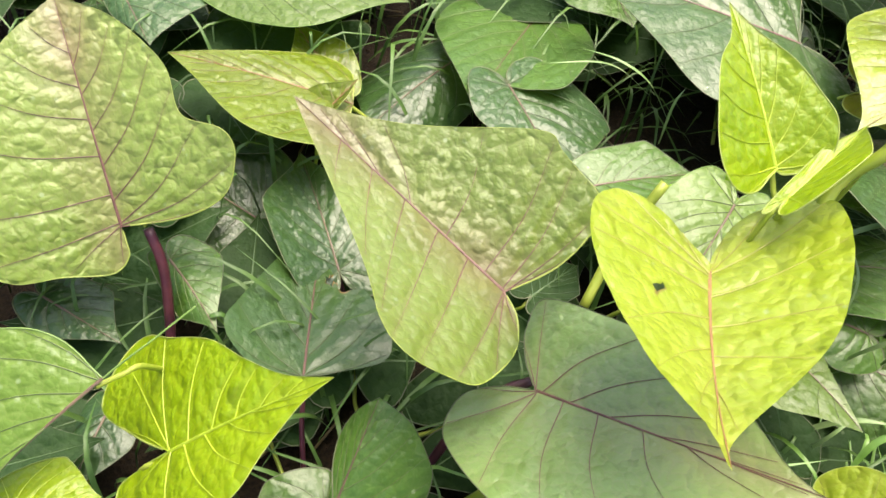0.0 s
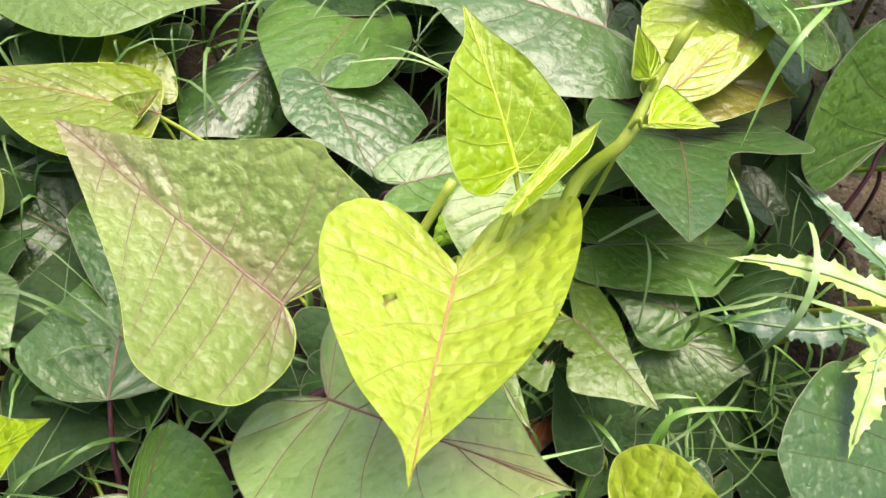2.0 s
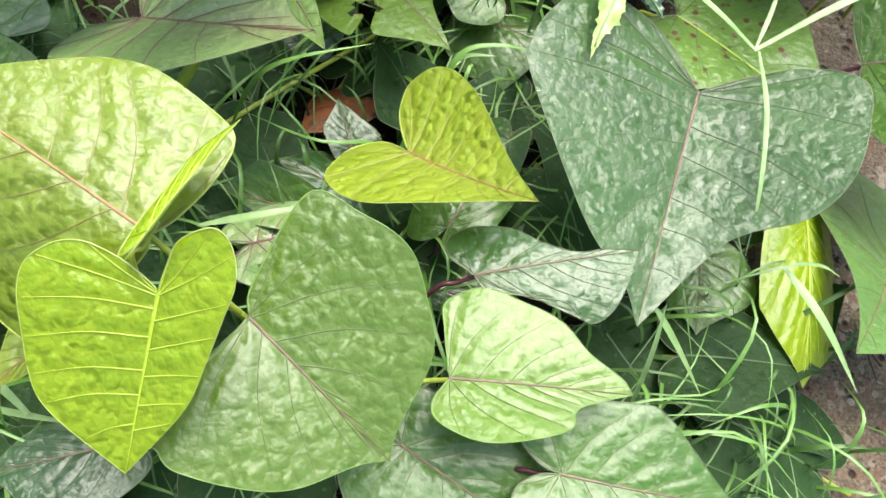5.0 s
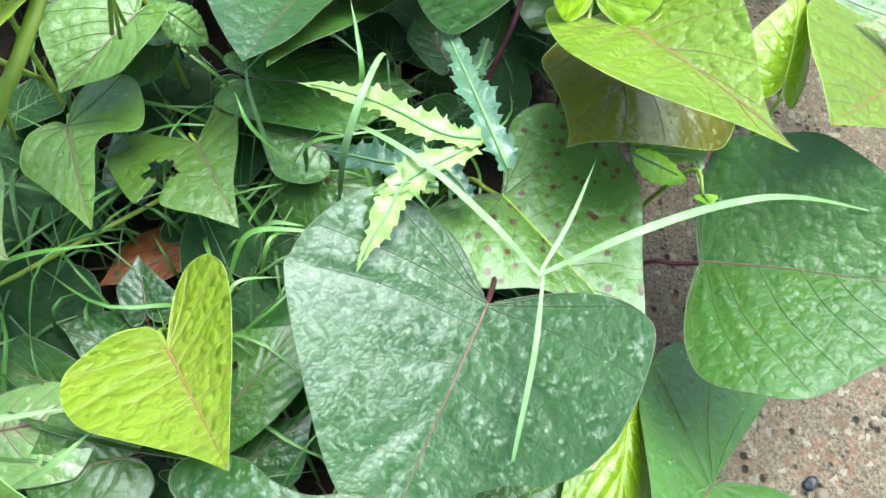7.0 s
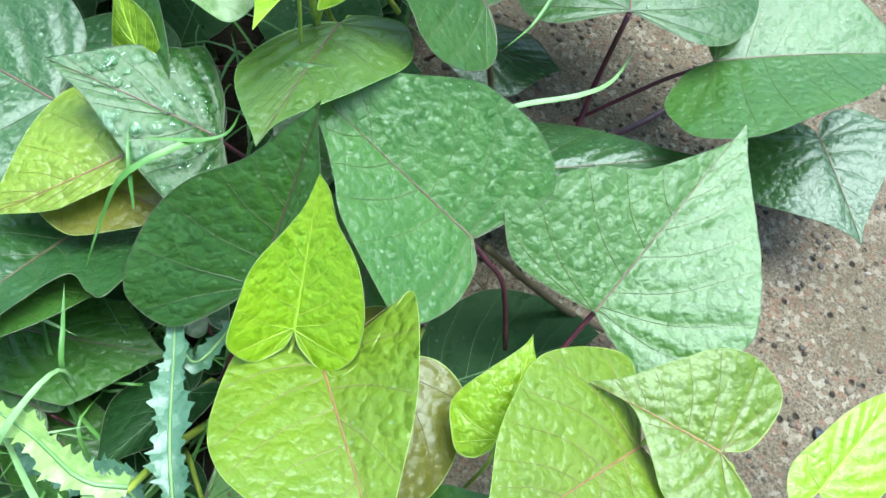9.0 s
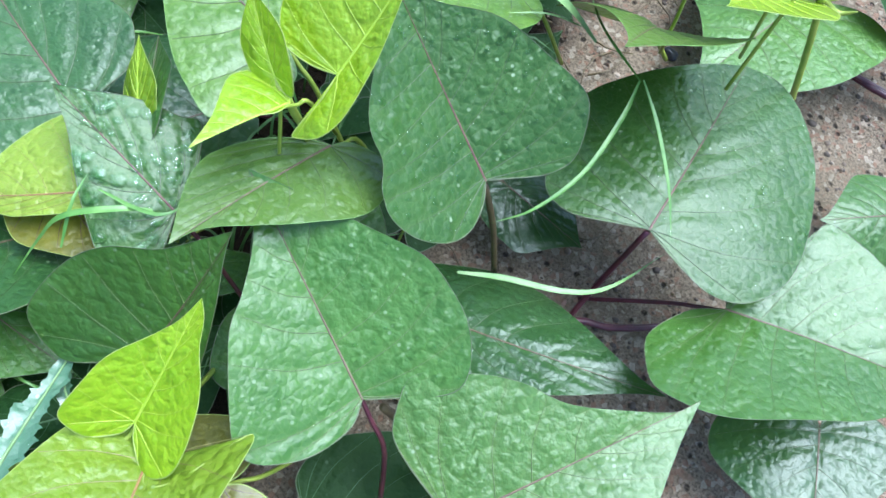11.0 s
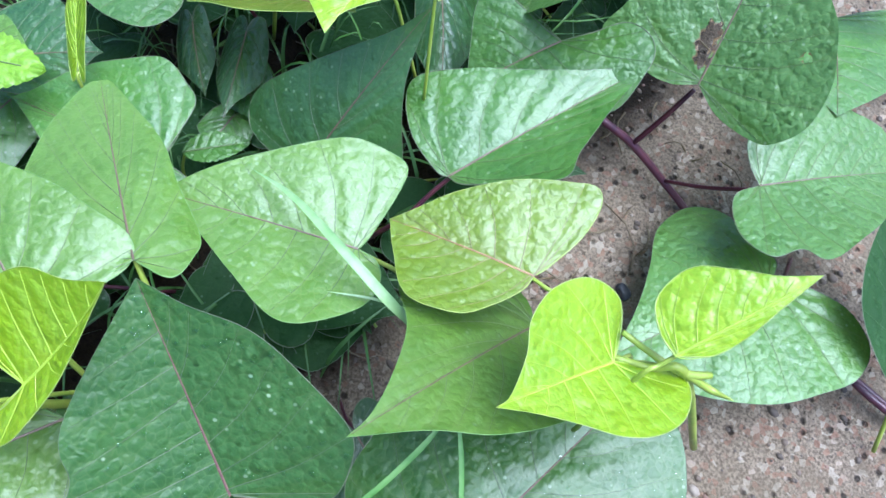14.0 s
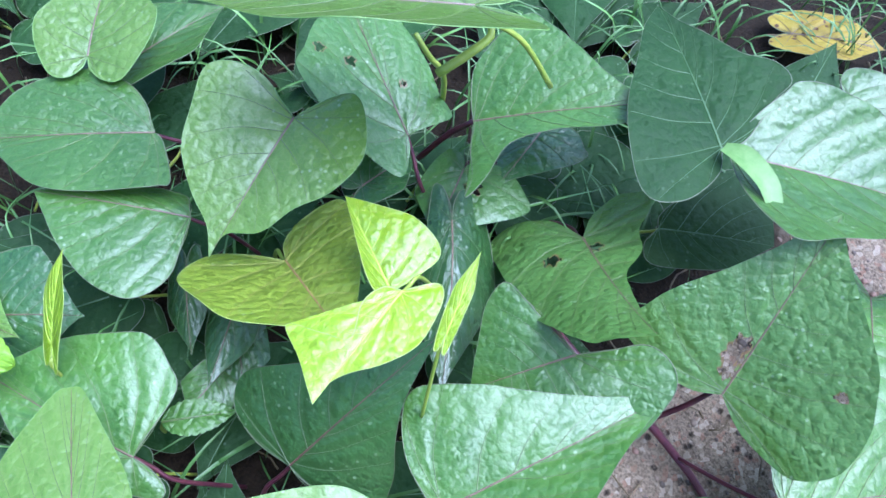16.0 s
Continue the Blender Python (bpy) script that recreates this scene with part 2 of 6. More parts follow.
def tube_mesh(points, radii, sides=7, count=14):
    """Vertices and faces of a round, tapering stalk along a smooth curve."""
    path = spline(points, count)
    r = np.interp(np.linspace(0, 1, count), np.linspace(0, 1, len(radii)), radii)
    verts, faces = [], []
    for i in range(count):
        way = Vector(path[min(i + 1, count - 1)] - path[max(i - 1, 0)]).normalized()
        a = way.orthogonal().normalized() if i == 0 else (a - way * a.dot(way)).normalized()
        b = way.cross(a)
        for k in range(sides):
            an = 2 * math.pi * k / sides
            verts.append(Vector(path[i]) + (a * math.cos(an) + b * math.sin(an)) * float(r[i]))
    for i in range(count - 1):
        for k in range(sides):
            j = (k + 1) % sides
            faces.append((i * sides + k, i * sides + j, (i + 1) * sides + j, (i + 1) * sides + k))
    faces += [tuple(range(sides))[::-1], tuple((count - 1) * sides + k for k in range(sides))]
    return verts, faces


def tube(name, points, radii, mat, parent=None, label="", sides=7, count=14):
    return mesh_object(name, *tube_mesh(points, radii, sides, count), mat, parent, label=label)


def thing(name, label, category, group="", kind=""):
    return tagged(new(name), label, category, group, kind)


# ---- heart-shaped leaves ----
def leaf(vine, style, place, heading, pitch, length, left, right, lobe=0.24, arch=0.05, ripple=0.012, bites=(), label="", stalk=True, dip=None, fine=1.0, under=False):
    """A heart-shaped leaf under a vine. place: where the stalk joins; heading and pitch: the midrib's way to the tip, in degrees;
    left and right: where along the midrib that half is widest, its width in metres and the degrees by which it is folded up,
    and, where its outline is known better, places along and across through which it swings from the lobe to the tip.
    bites: holes and bitten edges as (along, across, size) in leaf lengths."""
    rnd = random.Random(int(abs(place[0]) * 91000 + abs(place[1]) * 37000 + heading * 7))
    mid_vein, side_vein, rim, stalk_kind, relief = STYLE[style]
    h, p = radians(heading), radians(pitch)
    along = np.array((math.cos(h) * math.cos(p), math.sin(h) * math.cos(p), math.sin(p)))
    flat = np.array((-math.sin(h), math.cos(h), 0.0))
    up = np.cross(along, flat)
    base = np.array(place, float)
    phase, sway = rnd.uniform(0, 6), rnd.uniform(-0.03, 0.03)
    if len(left) > 7:
        sway = 0.0
    n_edge, n_ring = int(70 * fine), int(27 * fine)

    def at(s, v, side, width, fold, lift=0.0):
        """The points of the blade at s along (of its length) and v across (of its half width)."""
        s, v = np.asarray(s, float), np.asarray(v, float)
        f = radians(fold)
        out = side * flat * math.cos(f) + up * math.sin(f)
        high = arch * length * 2 * np.maximum(s, -0.3) * (1 - s) + 0.11 * width * v * (1 - v)
        if abs(fold) < 46:  # the half curls up from the midrib, with no kink
            high = high + 0.8 * width * math.sin(f) * (np.abs(v) ** 1.7 - v)
        high = high + ripple * length * np.sin(9 * s + phase + side) * v ** 3 + lift
        sideways = sway * length * s * (1 - s) * 3
        return base + np.multiply.outer(s * length, along) + np.multiply.outer(v * width, out) + np.multiply.outer(high, up) + np.multiply.outer(sideways, flat)

    verts, faces, gaps, rungs, flats, mids, scars = [], [], [], [], [], [], []
    ribs, mid_v, mid_f, rim_v, rim_f = [], [], [], [], []

    def strip(path, wide, vs, fs, side, width, fold):
        """A thin raised rib that lies on the blade along path, a list of (s, v)."""
        start, n = len(vs), len(path)
        pts = list(at([q[0] for q in path], [q[1] for q in path], side, width, fold, 0.00042))
        for i, q in enumerate(pts):
            way = pts[min(i + 1, n - 1)] - pts[max(i - 1, 0)]
            cross = np.cross(way, up)
            cross = cross / (np.linalg.norm(cross) + 1e-9)
            w = wide * (1 - 0.85 * i / (n - 1)) * 0.5
            vs += [q + cross * w - up * 0.0002, q + up * w * 0.55, q - cross * w - up * 0.0002]
        for i in range(n - 1):
            a = start + 3 * i
            fs += [(a, a + 1, a + 4, a + 3), (a + 1, a + 2, a + 5, a + 4)]

    for side, (peak, width, fold, *shape) in ((1, left), (-1, right)):
        c = min(max(peak, 0.0), 0.55)
        rest = 1 - c
        if len(shape) > 4:
            turn = [(0, 0)] + list(zip(shape[::2], shape[1::2])) + [(1.0, 0.0)]
        elif shape:
            ls, lv, ms, mv = shape
            turn = [(0, 0), (0.45 * ls, 0.22 * lv), (ls, lv), (0.5 * (ls + c) - 0.10 * (1 - lv), 0.5 * (lv + 1) + 0.22 * (c - ls) * (1 - lv)), (c, 1.0),
                    (0.5 * (c + ms), 0.5 * (1 + mv) + 0.05), (ms, mv), (ms + 0.55 * (1 - ms), 0.33 * mv), (ms + 0.85 * (1 - ms), 0.07 * mv), (1.0, 0.0)]
        else:
            turn = [(0, 0), (-0.5 * lobe, 0.07), (-0.95 * lobe, 0.30), (-0.88 * lobe, 0.62), (-0.25 * lobe + 0.3 * c, 0.90), (c, 1.0),
                    (c + 0.22 * rest, 0.90), (c + 0.45 * rest, 0.63), (c + 0.68 * rest, 0.32), (c + 0.86 * rest, 0.105), (1.0, 0.0)]
        edge = spline(turn, n_edge)
        edge[:, 1] = np.maximum(edge[:, 1], 0)
        edge[1:-1, 1] *= 1 + 0.018 * np.sin(np.linspace(0, 23, n_edge - 2) + phase) * rnd.uniform(0.3, 1.2)
        # side veins: three from the stalk into the lobe, five along the midrib
        lines = []
        for s0, e in ((0.0, 0.17), (0.0, 0.33), (0.01, 0.50), (0.13, 0.63), (0.28, 0.73), (0.44, 0.81), (0.59, 0.885), (0.73, 0.94)):
            e += rnd.uniform(-0.015, 0.015)
            s0 = max(0.0, s0 + rnd.uniform(-0.015, 0.02) + (0.025 * side if s0 > 0.05 else 0))
            end = edge[int(e * (n_edge - 1))] * 0.97
            m1 = (s0 + (end[0] - s0) * 0.42 - 0.02 * (end[1]), end[1] * 0.52)
            lines.append([tuple(q) for q in spline([(s0, 0.0), m1, tuple(end)], 28)])
        axis = [(s, 0.0) for s in np.linspace(0, 0.97, 40)]
        known = np.array([q for ln in lines + [axis] for q in ln])
        known[:, 1] *= width / length
        start = len(verts)
        rs = (np.arange(n_ring + 1) / n_ring) ** 0.85
        ss, vv = np.outer(rs, edge[:, 0]), np.outer(rs, edge[:, 1])
        ss[:, -1], vv[:, -1] = rs, 0.0
        rr = np.repeat(rs, n_edge)
        ss, vv = ss.ravel(), vv.ravel()
        scar = np.zeros(len(ss))
        for bs, bv, br in bites:
            ds, dv = ss - bs, side * vv * width / length - bv
            far, reach = np.hypot(ds, dv) + 1e-9, br * np.sqrt(1 + 0.5 * np.sin(5 * np.arctan2(dv, ds) + phase))
            snap = (np.abs(far - reach) < 0.011) & (vv > 0)
            ss = np.where(snap, bs + ds * reach / far, ss)
            vv = np.where(snap, np.maximum(side * (bv + dv * reach / far) * length / width, 0), vv)
            scar = np.maximum(scar, np.clip(1 - (far - reach) / 0.028, 0, 1))
        scars += list(scar)
        near = np.sqrt((ss[:, None] - known[None, :, 0]) ** 2 + ((vv * width / length)[:, None] - known[None, :, 1]) ** 2).min(1)
        gap = np.minimum(near / 0.052, 1.0)
        gap = gap * gap * (3 - 2 * gap)
        puff = 0.0070 * length * relief * gap * (1 - 0.5 * rr ** 6)
        small = np.array([noise.noise(Vector((a * 17 + phase * 9, b * 13, side * 3.0))) + 0.6 * noise.noise(Vector((a * 41 + phase * 9, b * 29, side * 3.0))) for a, b in zip(ss, vv)])
        puff = puff + 0.0040 * length * relief * gap * small
        verts += list(at(ss, vv, side, width, fold, puff))
        gaps += list(np.minimum(near / 0.06, 1.0))
        mids += list(np.minimum(vv * width / length / 0.2, 1.0))
        rungs += list(vv * width + 0.25 * np.abs(ss) * length)
        flats += list(zip(ss, side * vv * width / length))
        for i in range(n_ring):
            for j in range(n_edge - 1):
                a = start + i * n_edge + j
                quad = (a, a + 1, a + n_edge + 1, a + n_edge)
                mid = ((flats[a][0] + flats[a + n_edge + 1][0]) / 2, (flats[a][1] + flats[a + n_edge + 1][1]) / 2)
                if bites and any((mid[0] - bs) ** 2 + (mid[1] - bv) ** 2 < br * br * (1 + 0.5 * math.sin(5 * math.atan2(mid[1] - bv, mid[0] - bs) + phase)) for bs, bv, br in bites):
                    continue
                faces.append(quad if side < 0 else quad[::-1])
        if not bites:
            strip([tuple(q) for q in edge[1:]], 0.0006, rim_v, rim_f, side, width, fold)
        for k, ln in enumerate(lines):
            if bites and any((q[0] - bs) ** 2 + (side * q[1] * width / length - bv) ** 2 < br * br for q in ln for bs, bv, br in bites):
                continue
            ribs.append(([], []))
            strip(ln[::2] + ln[-1:], 0.00040 if k < 5 else 0.00032, *ribs[-1], side, width, fold)
    strip([(s, 0.0) for s in np.linspace(0, 0.985, 22)], 0.00100, mid_v, mid_f, 1, left[1], left[2])
    blade = mesh_object("leaf", verts, faces, LEAF[style], vine, label=label)
    attr = blade.data.attributes.new("vein_gap", "FLOAT", "POINT")
    attr.data.foreach_set("value", gaps)
    attr = blade.data.attributes.new("rung", "FLOAT", "POINT")
    attr.data.foreach_set("value", rungs)
    attr = blade.data.attributes.new("mid_gap", "FLOAT", "POINT")
    attr.data.foreach_set("value", mids)
    if bites:
        attr = blade.data.attributes.new("scar", "FLOAT", "POINT")
        attr.data.foreach_set("value", scars)
    mesh_object("midrib", mid_v, mid_f, VEIN[mid_vein], blade)
    for rib_v, rib_f in ribs if fine > 0.7 else ():
        mesh_object("side_vein", rib_v, rib_f, VEIN[side_vein], blade)
    if rim_v:
        mesh_object("leaf_edge", rim_v, rim_f, RIM[rim], blade)
    if stalk:
        thick = 0.0009 + 0.011 * length
        low = max(0.004, base[2] - 0.06) if dip is None else dip
        back = base - along * 0.22 * length * np.array((1, 1, 0)) + np.array((0, 0, -0.22 * length))
        far = back - along * 0.25 * length * np.array((1, 1, 0)) + np.array((rnd.uniform(-0.01, 0.01), rnd.uniform(-0.01, 0.01), 0))
        if under:  # the stalk bends down out of sight below the blade
            back, far = base + along * 0.10 * length - up * 0.20 * length, base + along * 0.22 * length
        back[2], far[2] = max(back[2], low + 0.004), low
        tube("stalk", [base + along * 0.003 - up * 0.0006, base * 0.6 + back * 0.4 - up * 0.001, back, far], [thick * 0.5, thick * 0.55, thick * 0.6, thick * 0.65], STEM[stalk_kind], blade)
    return blade


# ---- ground ----
def ground_material():
    m, nt, bsdf, out = material("worn_pink_concrete")
    where = nt.nodes.new("ShaderNodeTexCoord").outputs["Object"]

    def tex(kind, scale, detail=4.0):
        n = node(nt, kind, Scale=scale)
        if kind.endswith("Noise"):
            n.inputs["Detail"].default_value, n.inputs["Roughness"].default_value = detail, 0.65
        nt.links.new(where, n.inputs["Vector"])
        return n
    coarse, grit = tex("ShaderNodeTexNoise", 14.0), tex("ShaderNodeTexNoise", 620.0, 6.0)
    blotch, grain, pits = tex("ShaderNodeTexNoise", 60.0, 5.0), tex("ShaderNodeTexVoronoi", 330.0), tex("ShaderNodeTexVoronoi", 120.0)
    split_grain = nt.nodes.new("ShaderNodeSeparateColor")
    nt.links.new(grain.outputs["Color"], split_grain.inputs[0])
    col = mixed(nt, ramp(nt, grit.outputs["Fac"], 0.36, 0.64), (0.082, 0.060, 0.040), (0.280, 0.218, 0.152))
    col = mixed(nt, times(nt, ramp(nt, split_grain.outputs[0], 0.80, 0.86), 0.55), col, (0.230, 0.115, 0.072))
    col = mixed(nt, times(nt, ramp(nt, split_grain.outputs[1], 0.84, 0.90), 0.6), col, (0.400, 0.345, 0.265))
    col = mixed(nt, times(nt, ramp(nt, blotch.outputs["Fac"], 0.50, 0.66), 0.6), col, (0.112, 0.083, 0.052))
    col = mixed(nt, times(nt, ramp(nt, coarse.outputs["Fac"], 0.42, 0.70), 0.5), col, (0.126, 0.098, 0.059))
    hole = times(nt, ramp(nt, pits.outputs["Distance"], 0.26, 0.14), ramp(nt, blotch.outputs["Fac"], 0.42, 0.52))
    col = mixed(nt, times(nt, hole, 0.9), col, (0.020, 0.014, 0.010))
    # soil takes over under the bed, its brown painted near black for the shade there
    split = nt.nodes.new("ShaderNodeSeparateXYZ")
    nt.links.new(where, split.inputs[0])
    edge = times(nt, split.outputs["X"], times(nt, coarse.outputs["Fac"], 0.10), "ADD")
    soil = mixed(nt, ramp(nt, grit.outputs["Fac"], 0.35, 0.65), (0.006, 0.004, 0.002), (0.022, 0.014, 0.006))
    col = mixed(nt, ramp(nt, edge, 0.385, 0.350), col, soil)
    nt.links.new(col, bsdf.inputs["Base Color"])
    bsdf.inputs["Roughness"].default_value = 0.8
    bsdf.inputs["Specular IOR Level"].default_value = 0.2
    height = times(nt, times(nt, grit.outputs["Fac"], 0.35), times(nt, blotch.outputs["Fac"], -0.9), "ADD")
    height = times(nt, height, times(nt, hole, -0.5), "ADD")
    bump = node(nt, "ShaderNodeBump", Strength=1.0, Distance=0.004)
    nt.links.new(height, bump.inputs["Height"])
    nt.links.new(bump.outputs[0], bsdf.inputs["Normal"])
    return m


def build_ground():
    xs = sorted(set([-60, -8, -1.5] + list(np.linspace(-0.5, 1.0, 130)) + [2.0, 9, 60]))
    ys = sorted(set([-60, -8, -1.5] + list(np.linspace(-0.5, 1.4, 160)) + [2.5, 9, 60]))
    verts = []
    for y in ys:
        for x in xs:
            z = 0.0
            if -0.5 <= x <= 1 and -0.5 <= y <= 1.4:
                z = 0.004 * noise.noise(Vector((x * 7, y * 7, 0))) + 0.0022 * noise.noise(Vector((x * 45, y * 45, 3)))
            verts.append((x, y, z - 0.001))
    n = len(xs)
    faces = [(r * n + c, r * n + c + 1, (r + 1) * n + c + 1, (r + 1) * n + c) for r in range(len(ys) - 1) for c in range(n - 1)]
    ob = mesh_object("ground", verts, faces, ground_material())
    tagged(ob, "rough pinkish worn concrete ground with dark pits", "ground", kind="structure")
    # exposed stones in the concrete: many small ones and some rounded pebbles, each of its own tone
    rnd, v, f = random.Random(5), [], []
    for _ in range(7500):
        x, y = rnd.uniform(0.30, 0.72), rnd.uniform(-0.2, 0.95)
        kind = rnd.random()
        r = rnd.uniform(0.0006, 0.0013) if kind < 0.8 else rnd.uniform(0.0014, 0.0026) if kind < 0.98 else rnd.uniform(0.0028, 0.0044)
        a, n = len(v), 7
        turn, flat = rnd.uniform(0, 6), rnd.uniform(0.6, 1.0)
        ring = [(turn + k * 2 * math.pi / n, r * rnd.uniform(0.8, 1.15)) for k in range(n)]
        low = 0.004 * noise.noise(Vector((x * 7, y * 7, 0))) + 0.0022 * noise.noise(Vector((x * 45, y * 45, 3))) - 0.001
        for share, high in ((1.0, -0.0004), (0.82, 0.32 * r), (0.42, 0.5 * r)):
            v += [(x + q * share * math.cos(an), y + q * share * flat * math.sin(an), low + high) for an, q in ring]
        for step in (0, n):
            f += [(a + step + k, a + step + (k + 1) % n, a + step + n + (k + 1) % n, a + step + n + k) for k in range(n)]
        f.append(tuple(a + 2 * n + k for k in range(n)))
    m, nt, bsdf, out = material("stone_grit")
    geo = nt.nodes.new("ShaderNodeNewGeometry").outputs["Random Per Island"]
    tones = nt.nodes.new("ShaderNodeValToRGB")
    tones.color_ramp.interpolation = "CONSTANT"
    for at, colour in ((0.0, (0.050, 0.038, 0.028)), (0.34, (0.125, 0.090, 0.062)), (0.60, (0.190, 0.140, 0.098)), (0.84, (0.205, 0.115, 0.080)), (0.94, (0.320, 0.265, 0.205))):
        stop = tones.color_ramp.elements[0] if at == 0.0 else tones.color_ramp.elements.new(at)
        stop.position, stop.color = at, (*colour, 1)
    nt.links.new(geo, tones.inputs[0])
    wear = node(nt, "ShaderNodeTexNoise", Scale=900.0, Detail=3.0)
    nt.links.new(nt.nodes.new("ShaderNodeTexCoord").outputs["Object"], wear.inputs["Vector"])
    nt.links.new(mixed(nt, times(nt, wear.outputs["Fac"], 0.6), tones.outputs[0], (0.12, 0.085, 0.06)), bsdf.inputs["Base Color"])
    bsdf.inputs["Roughness"].default_value = 0.7
    stones = mesh_object("gravel", v, f, m)
    tagged(stones, "small pinkish, brown and grey stones set in the worn concrete", "gravel", kind="stuff")


build_ground()


# ---- sweet potato vines and their leaves ----
vine_a = thing("sweet_potato_vine", "sweet potato shoot with lime and pale green heart leaves", "vine", "sweet potato vines")
vine_b = thing("sweet_potato_vine", "sweet potato shoot with bronze and golden heart leaves", "vine", "sweet potato vines")
vine_c = thing("sweet_potato_vine", "sweet potato shoot with olive young leaves over green ones", "vine", "sweet potato vines")
vine_d = thing("sweet_potato_vine", "sweet potato shoot with green leaves and a lime tip", "vine", "sweet potato vines")
vine_e = thing("sweet_potato_vine", "sweet potato vine with large dark bluish leaves", "vine", "sweet potato vines")
vine_f = thing("sweet_potato_vine", "sweet potato vine with broad green leaves beside bare ground", "vine", "sweet potato vines")
vine_g = thing("sweet_potato_vine", "sweet potato shoot with a folded lime leaf", "vine", "sweet potato vines")
vine_h = thing("sweet_potato_vine", "sweet potato shoot with fresh green leaves over concrete", "vine", "sweet potato vines")
vine_i = thing("sweet_potato_vine", "sweet potato shoot with wet leaves and lime tip leaves", "vine", "sweet potato vines")
vine_j = thing("sweet_potato_vine", "sweet potato vine with dark veined leaves over concrete", "vine", "sweet potato vines")
vine_k = thing("sweet_potato_vine", "sweet potato shoot with lime tip leaves over concrete", "vine", "sweet potato vines")
vine_l = thing("sweet_potato_vine", "sweet potato vine with pale green leaves", "vine", "sweet potato vines")
vine_m = thing("sweet_potato_vine", "sweet potato vine with purple stems over concrete", "vine", "sweet potato vines")
vine_n = thing("sweet_potato_vine", "sweet potato shoot with small lime and bronze leaves", "vine", "sweet potato vines")
vine_o = thing("sweet_potato_vine", "sweet potato vine with glossy green leaves", "vine", "sweet potato vines")
vine_p = thing("sweet_potato_vine", "sweet potato vine with bitten green leaves", "vine", "sweet potato vines")
vine_q = thing("sweet_potato_vine", "sweet potato vine with dull green leaves in shade", "vine", "sweet potato vines")
leaf(vine_a, "bronze", (-0.0825, 0.1278, 0.0760), 111.0, 34.4, 0.0779, (0, 0.0494, 7, -0.12, 0.00, -0.19, 0.14, -0.15, 0.45, -0.12, 0.75, 0.03, 1.00, 0.29, 1.00, 0.59, 0.74, 0.83, 0.38), (0, 0.0432, 15, -0.02, 0.51, 0.04, 0.87, 0.18, 1.00, 0.31, 0.95, 0.41, 0.69, 0.61, 0.66, 0.77, 0.52, 0.89, 0.32), stalk=False, arch=0.05)
leaf(vine_a, "fresh", (-0.063, 0.0613, 0.115), -134.2, -17.6, 0.0497, (-0.2, 0.0001, -4, -0.57, 0.12, 0.5, 1.15), (0.32, 0.0306, 18, 0.01, 0.45, 0.81, 0.65))
leaf(vine_a, "lime", (-0.0478, 0.0477, 0.0970), 10.5, 43.1, 0.0615, (0, 0.0398, -1, -0.32, 0.27, -0.58, 0.63, -0.32, 1.00, 0.04, 0.81, 0.34, 0.60, 0.56, 0.35, 0.77, 0.13), (0, 0.0197, 5, -0.15, 0.00, -0.41, 0.12, -0.37, 0.55, 0.04, 0.99, 0.42, 1.00, 0.64, 0.58, 0.84, 0.17), arch=0.05)
leaf(vine_a, "lime", (-0.0869, 0.0334, 0.09), 9, 0, 0.0224, (0.48, 0.0124, -10), (0.44, 0.0139, -14))
leaf(vine_a, "dark", (-0.0475, 0.1711, 0.012), 154, 8.8, 0.052, (0.06, 0.0288, -8), (0.41, 0.0335, 18))
leaf(vine_a, "dark", (-0.0109, 0.1419, 0.025), 111.3, 4.8, 0.0597, (0.51, 0.0262, 28), (0.32, 0.0262, 2))
leaf(vine_a, "slate", (-0.0195, 0.0897, 0.0414), 90.4, -18.2, 0.0776, (0, 0.0305, 26, -0.03, 0.54, 0.09, 1.00, 0.29, 0.95, 0.61, 0.63, 0.91, 0.28), (0, 0.0308, 3, 0.02, 0.41, 0.09, 0.94, 0.25, 1.00, 0.51, 0.69, 0.55, 0.32, 0.82, 0.10), bites=((0.62, -0.16, 0.09),), arch=0.059)
leaf(vine_q, "moss", (-0.0096, 0.2102, 0.0500), 168.4, 3.5, 0.0818, (0, 0.0392, 19, -0.01, 0.74, 0.08, 0.93, 0.29, 1.00, 0.54, 0.80, 0.81, 0.30), (0, 0.0286, -19, 0.09, 0.83, 0.30, 1.00, 0.52, 0.66, 0.78, 0.27), arch=0.05)
leaf(vine_q, "moss", (-0.0213, 0.2045, 0.05), 40.2, 29.3, 0.0204, (0.07, 0.0124, 12), (0.32, 0.0088, 42))
leaf(vine_q, "green", (0.0802, 0.2951, 0.0297), -114.5, 15.5, 0.0974, (0, 0.0400, 22, 0.07, 0.59, 0.50, 1.00, 0.78, 0.91, 0.83, 0.57, 0.83, 0.18), (0, 0.0442, -12, -0.15, 0.61, 0.03, 0.98, 0.32, 1.00, 0.61, 0.68, 0.81, 0.34), arch=0.054)
leaf(vine_q, "dark", (0.0356, 0.2582, 0.03), -130.1, 0, 0.064, (0.44, 0.027, -21), (0.5, 0.0344, -28))
leaf(vine_q, "dark", (0.0579, 0.224, 0.055), -67.4, 0, 0.0568, (0.63, 0.0353, -9), (0.21, 0.0221, 6))
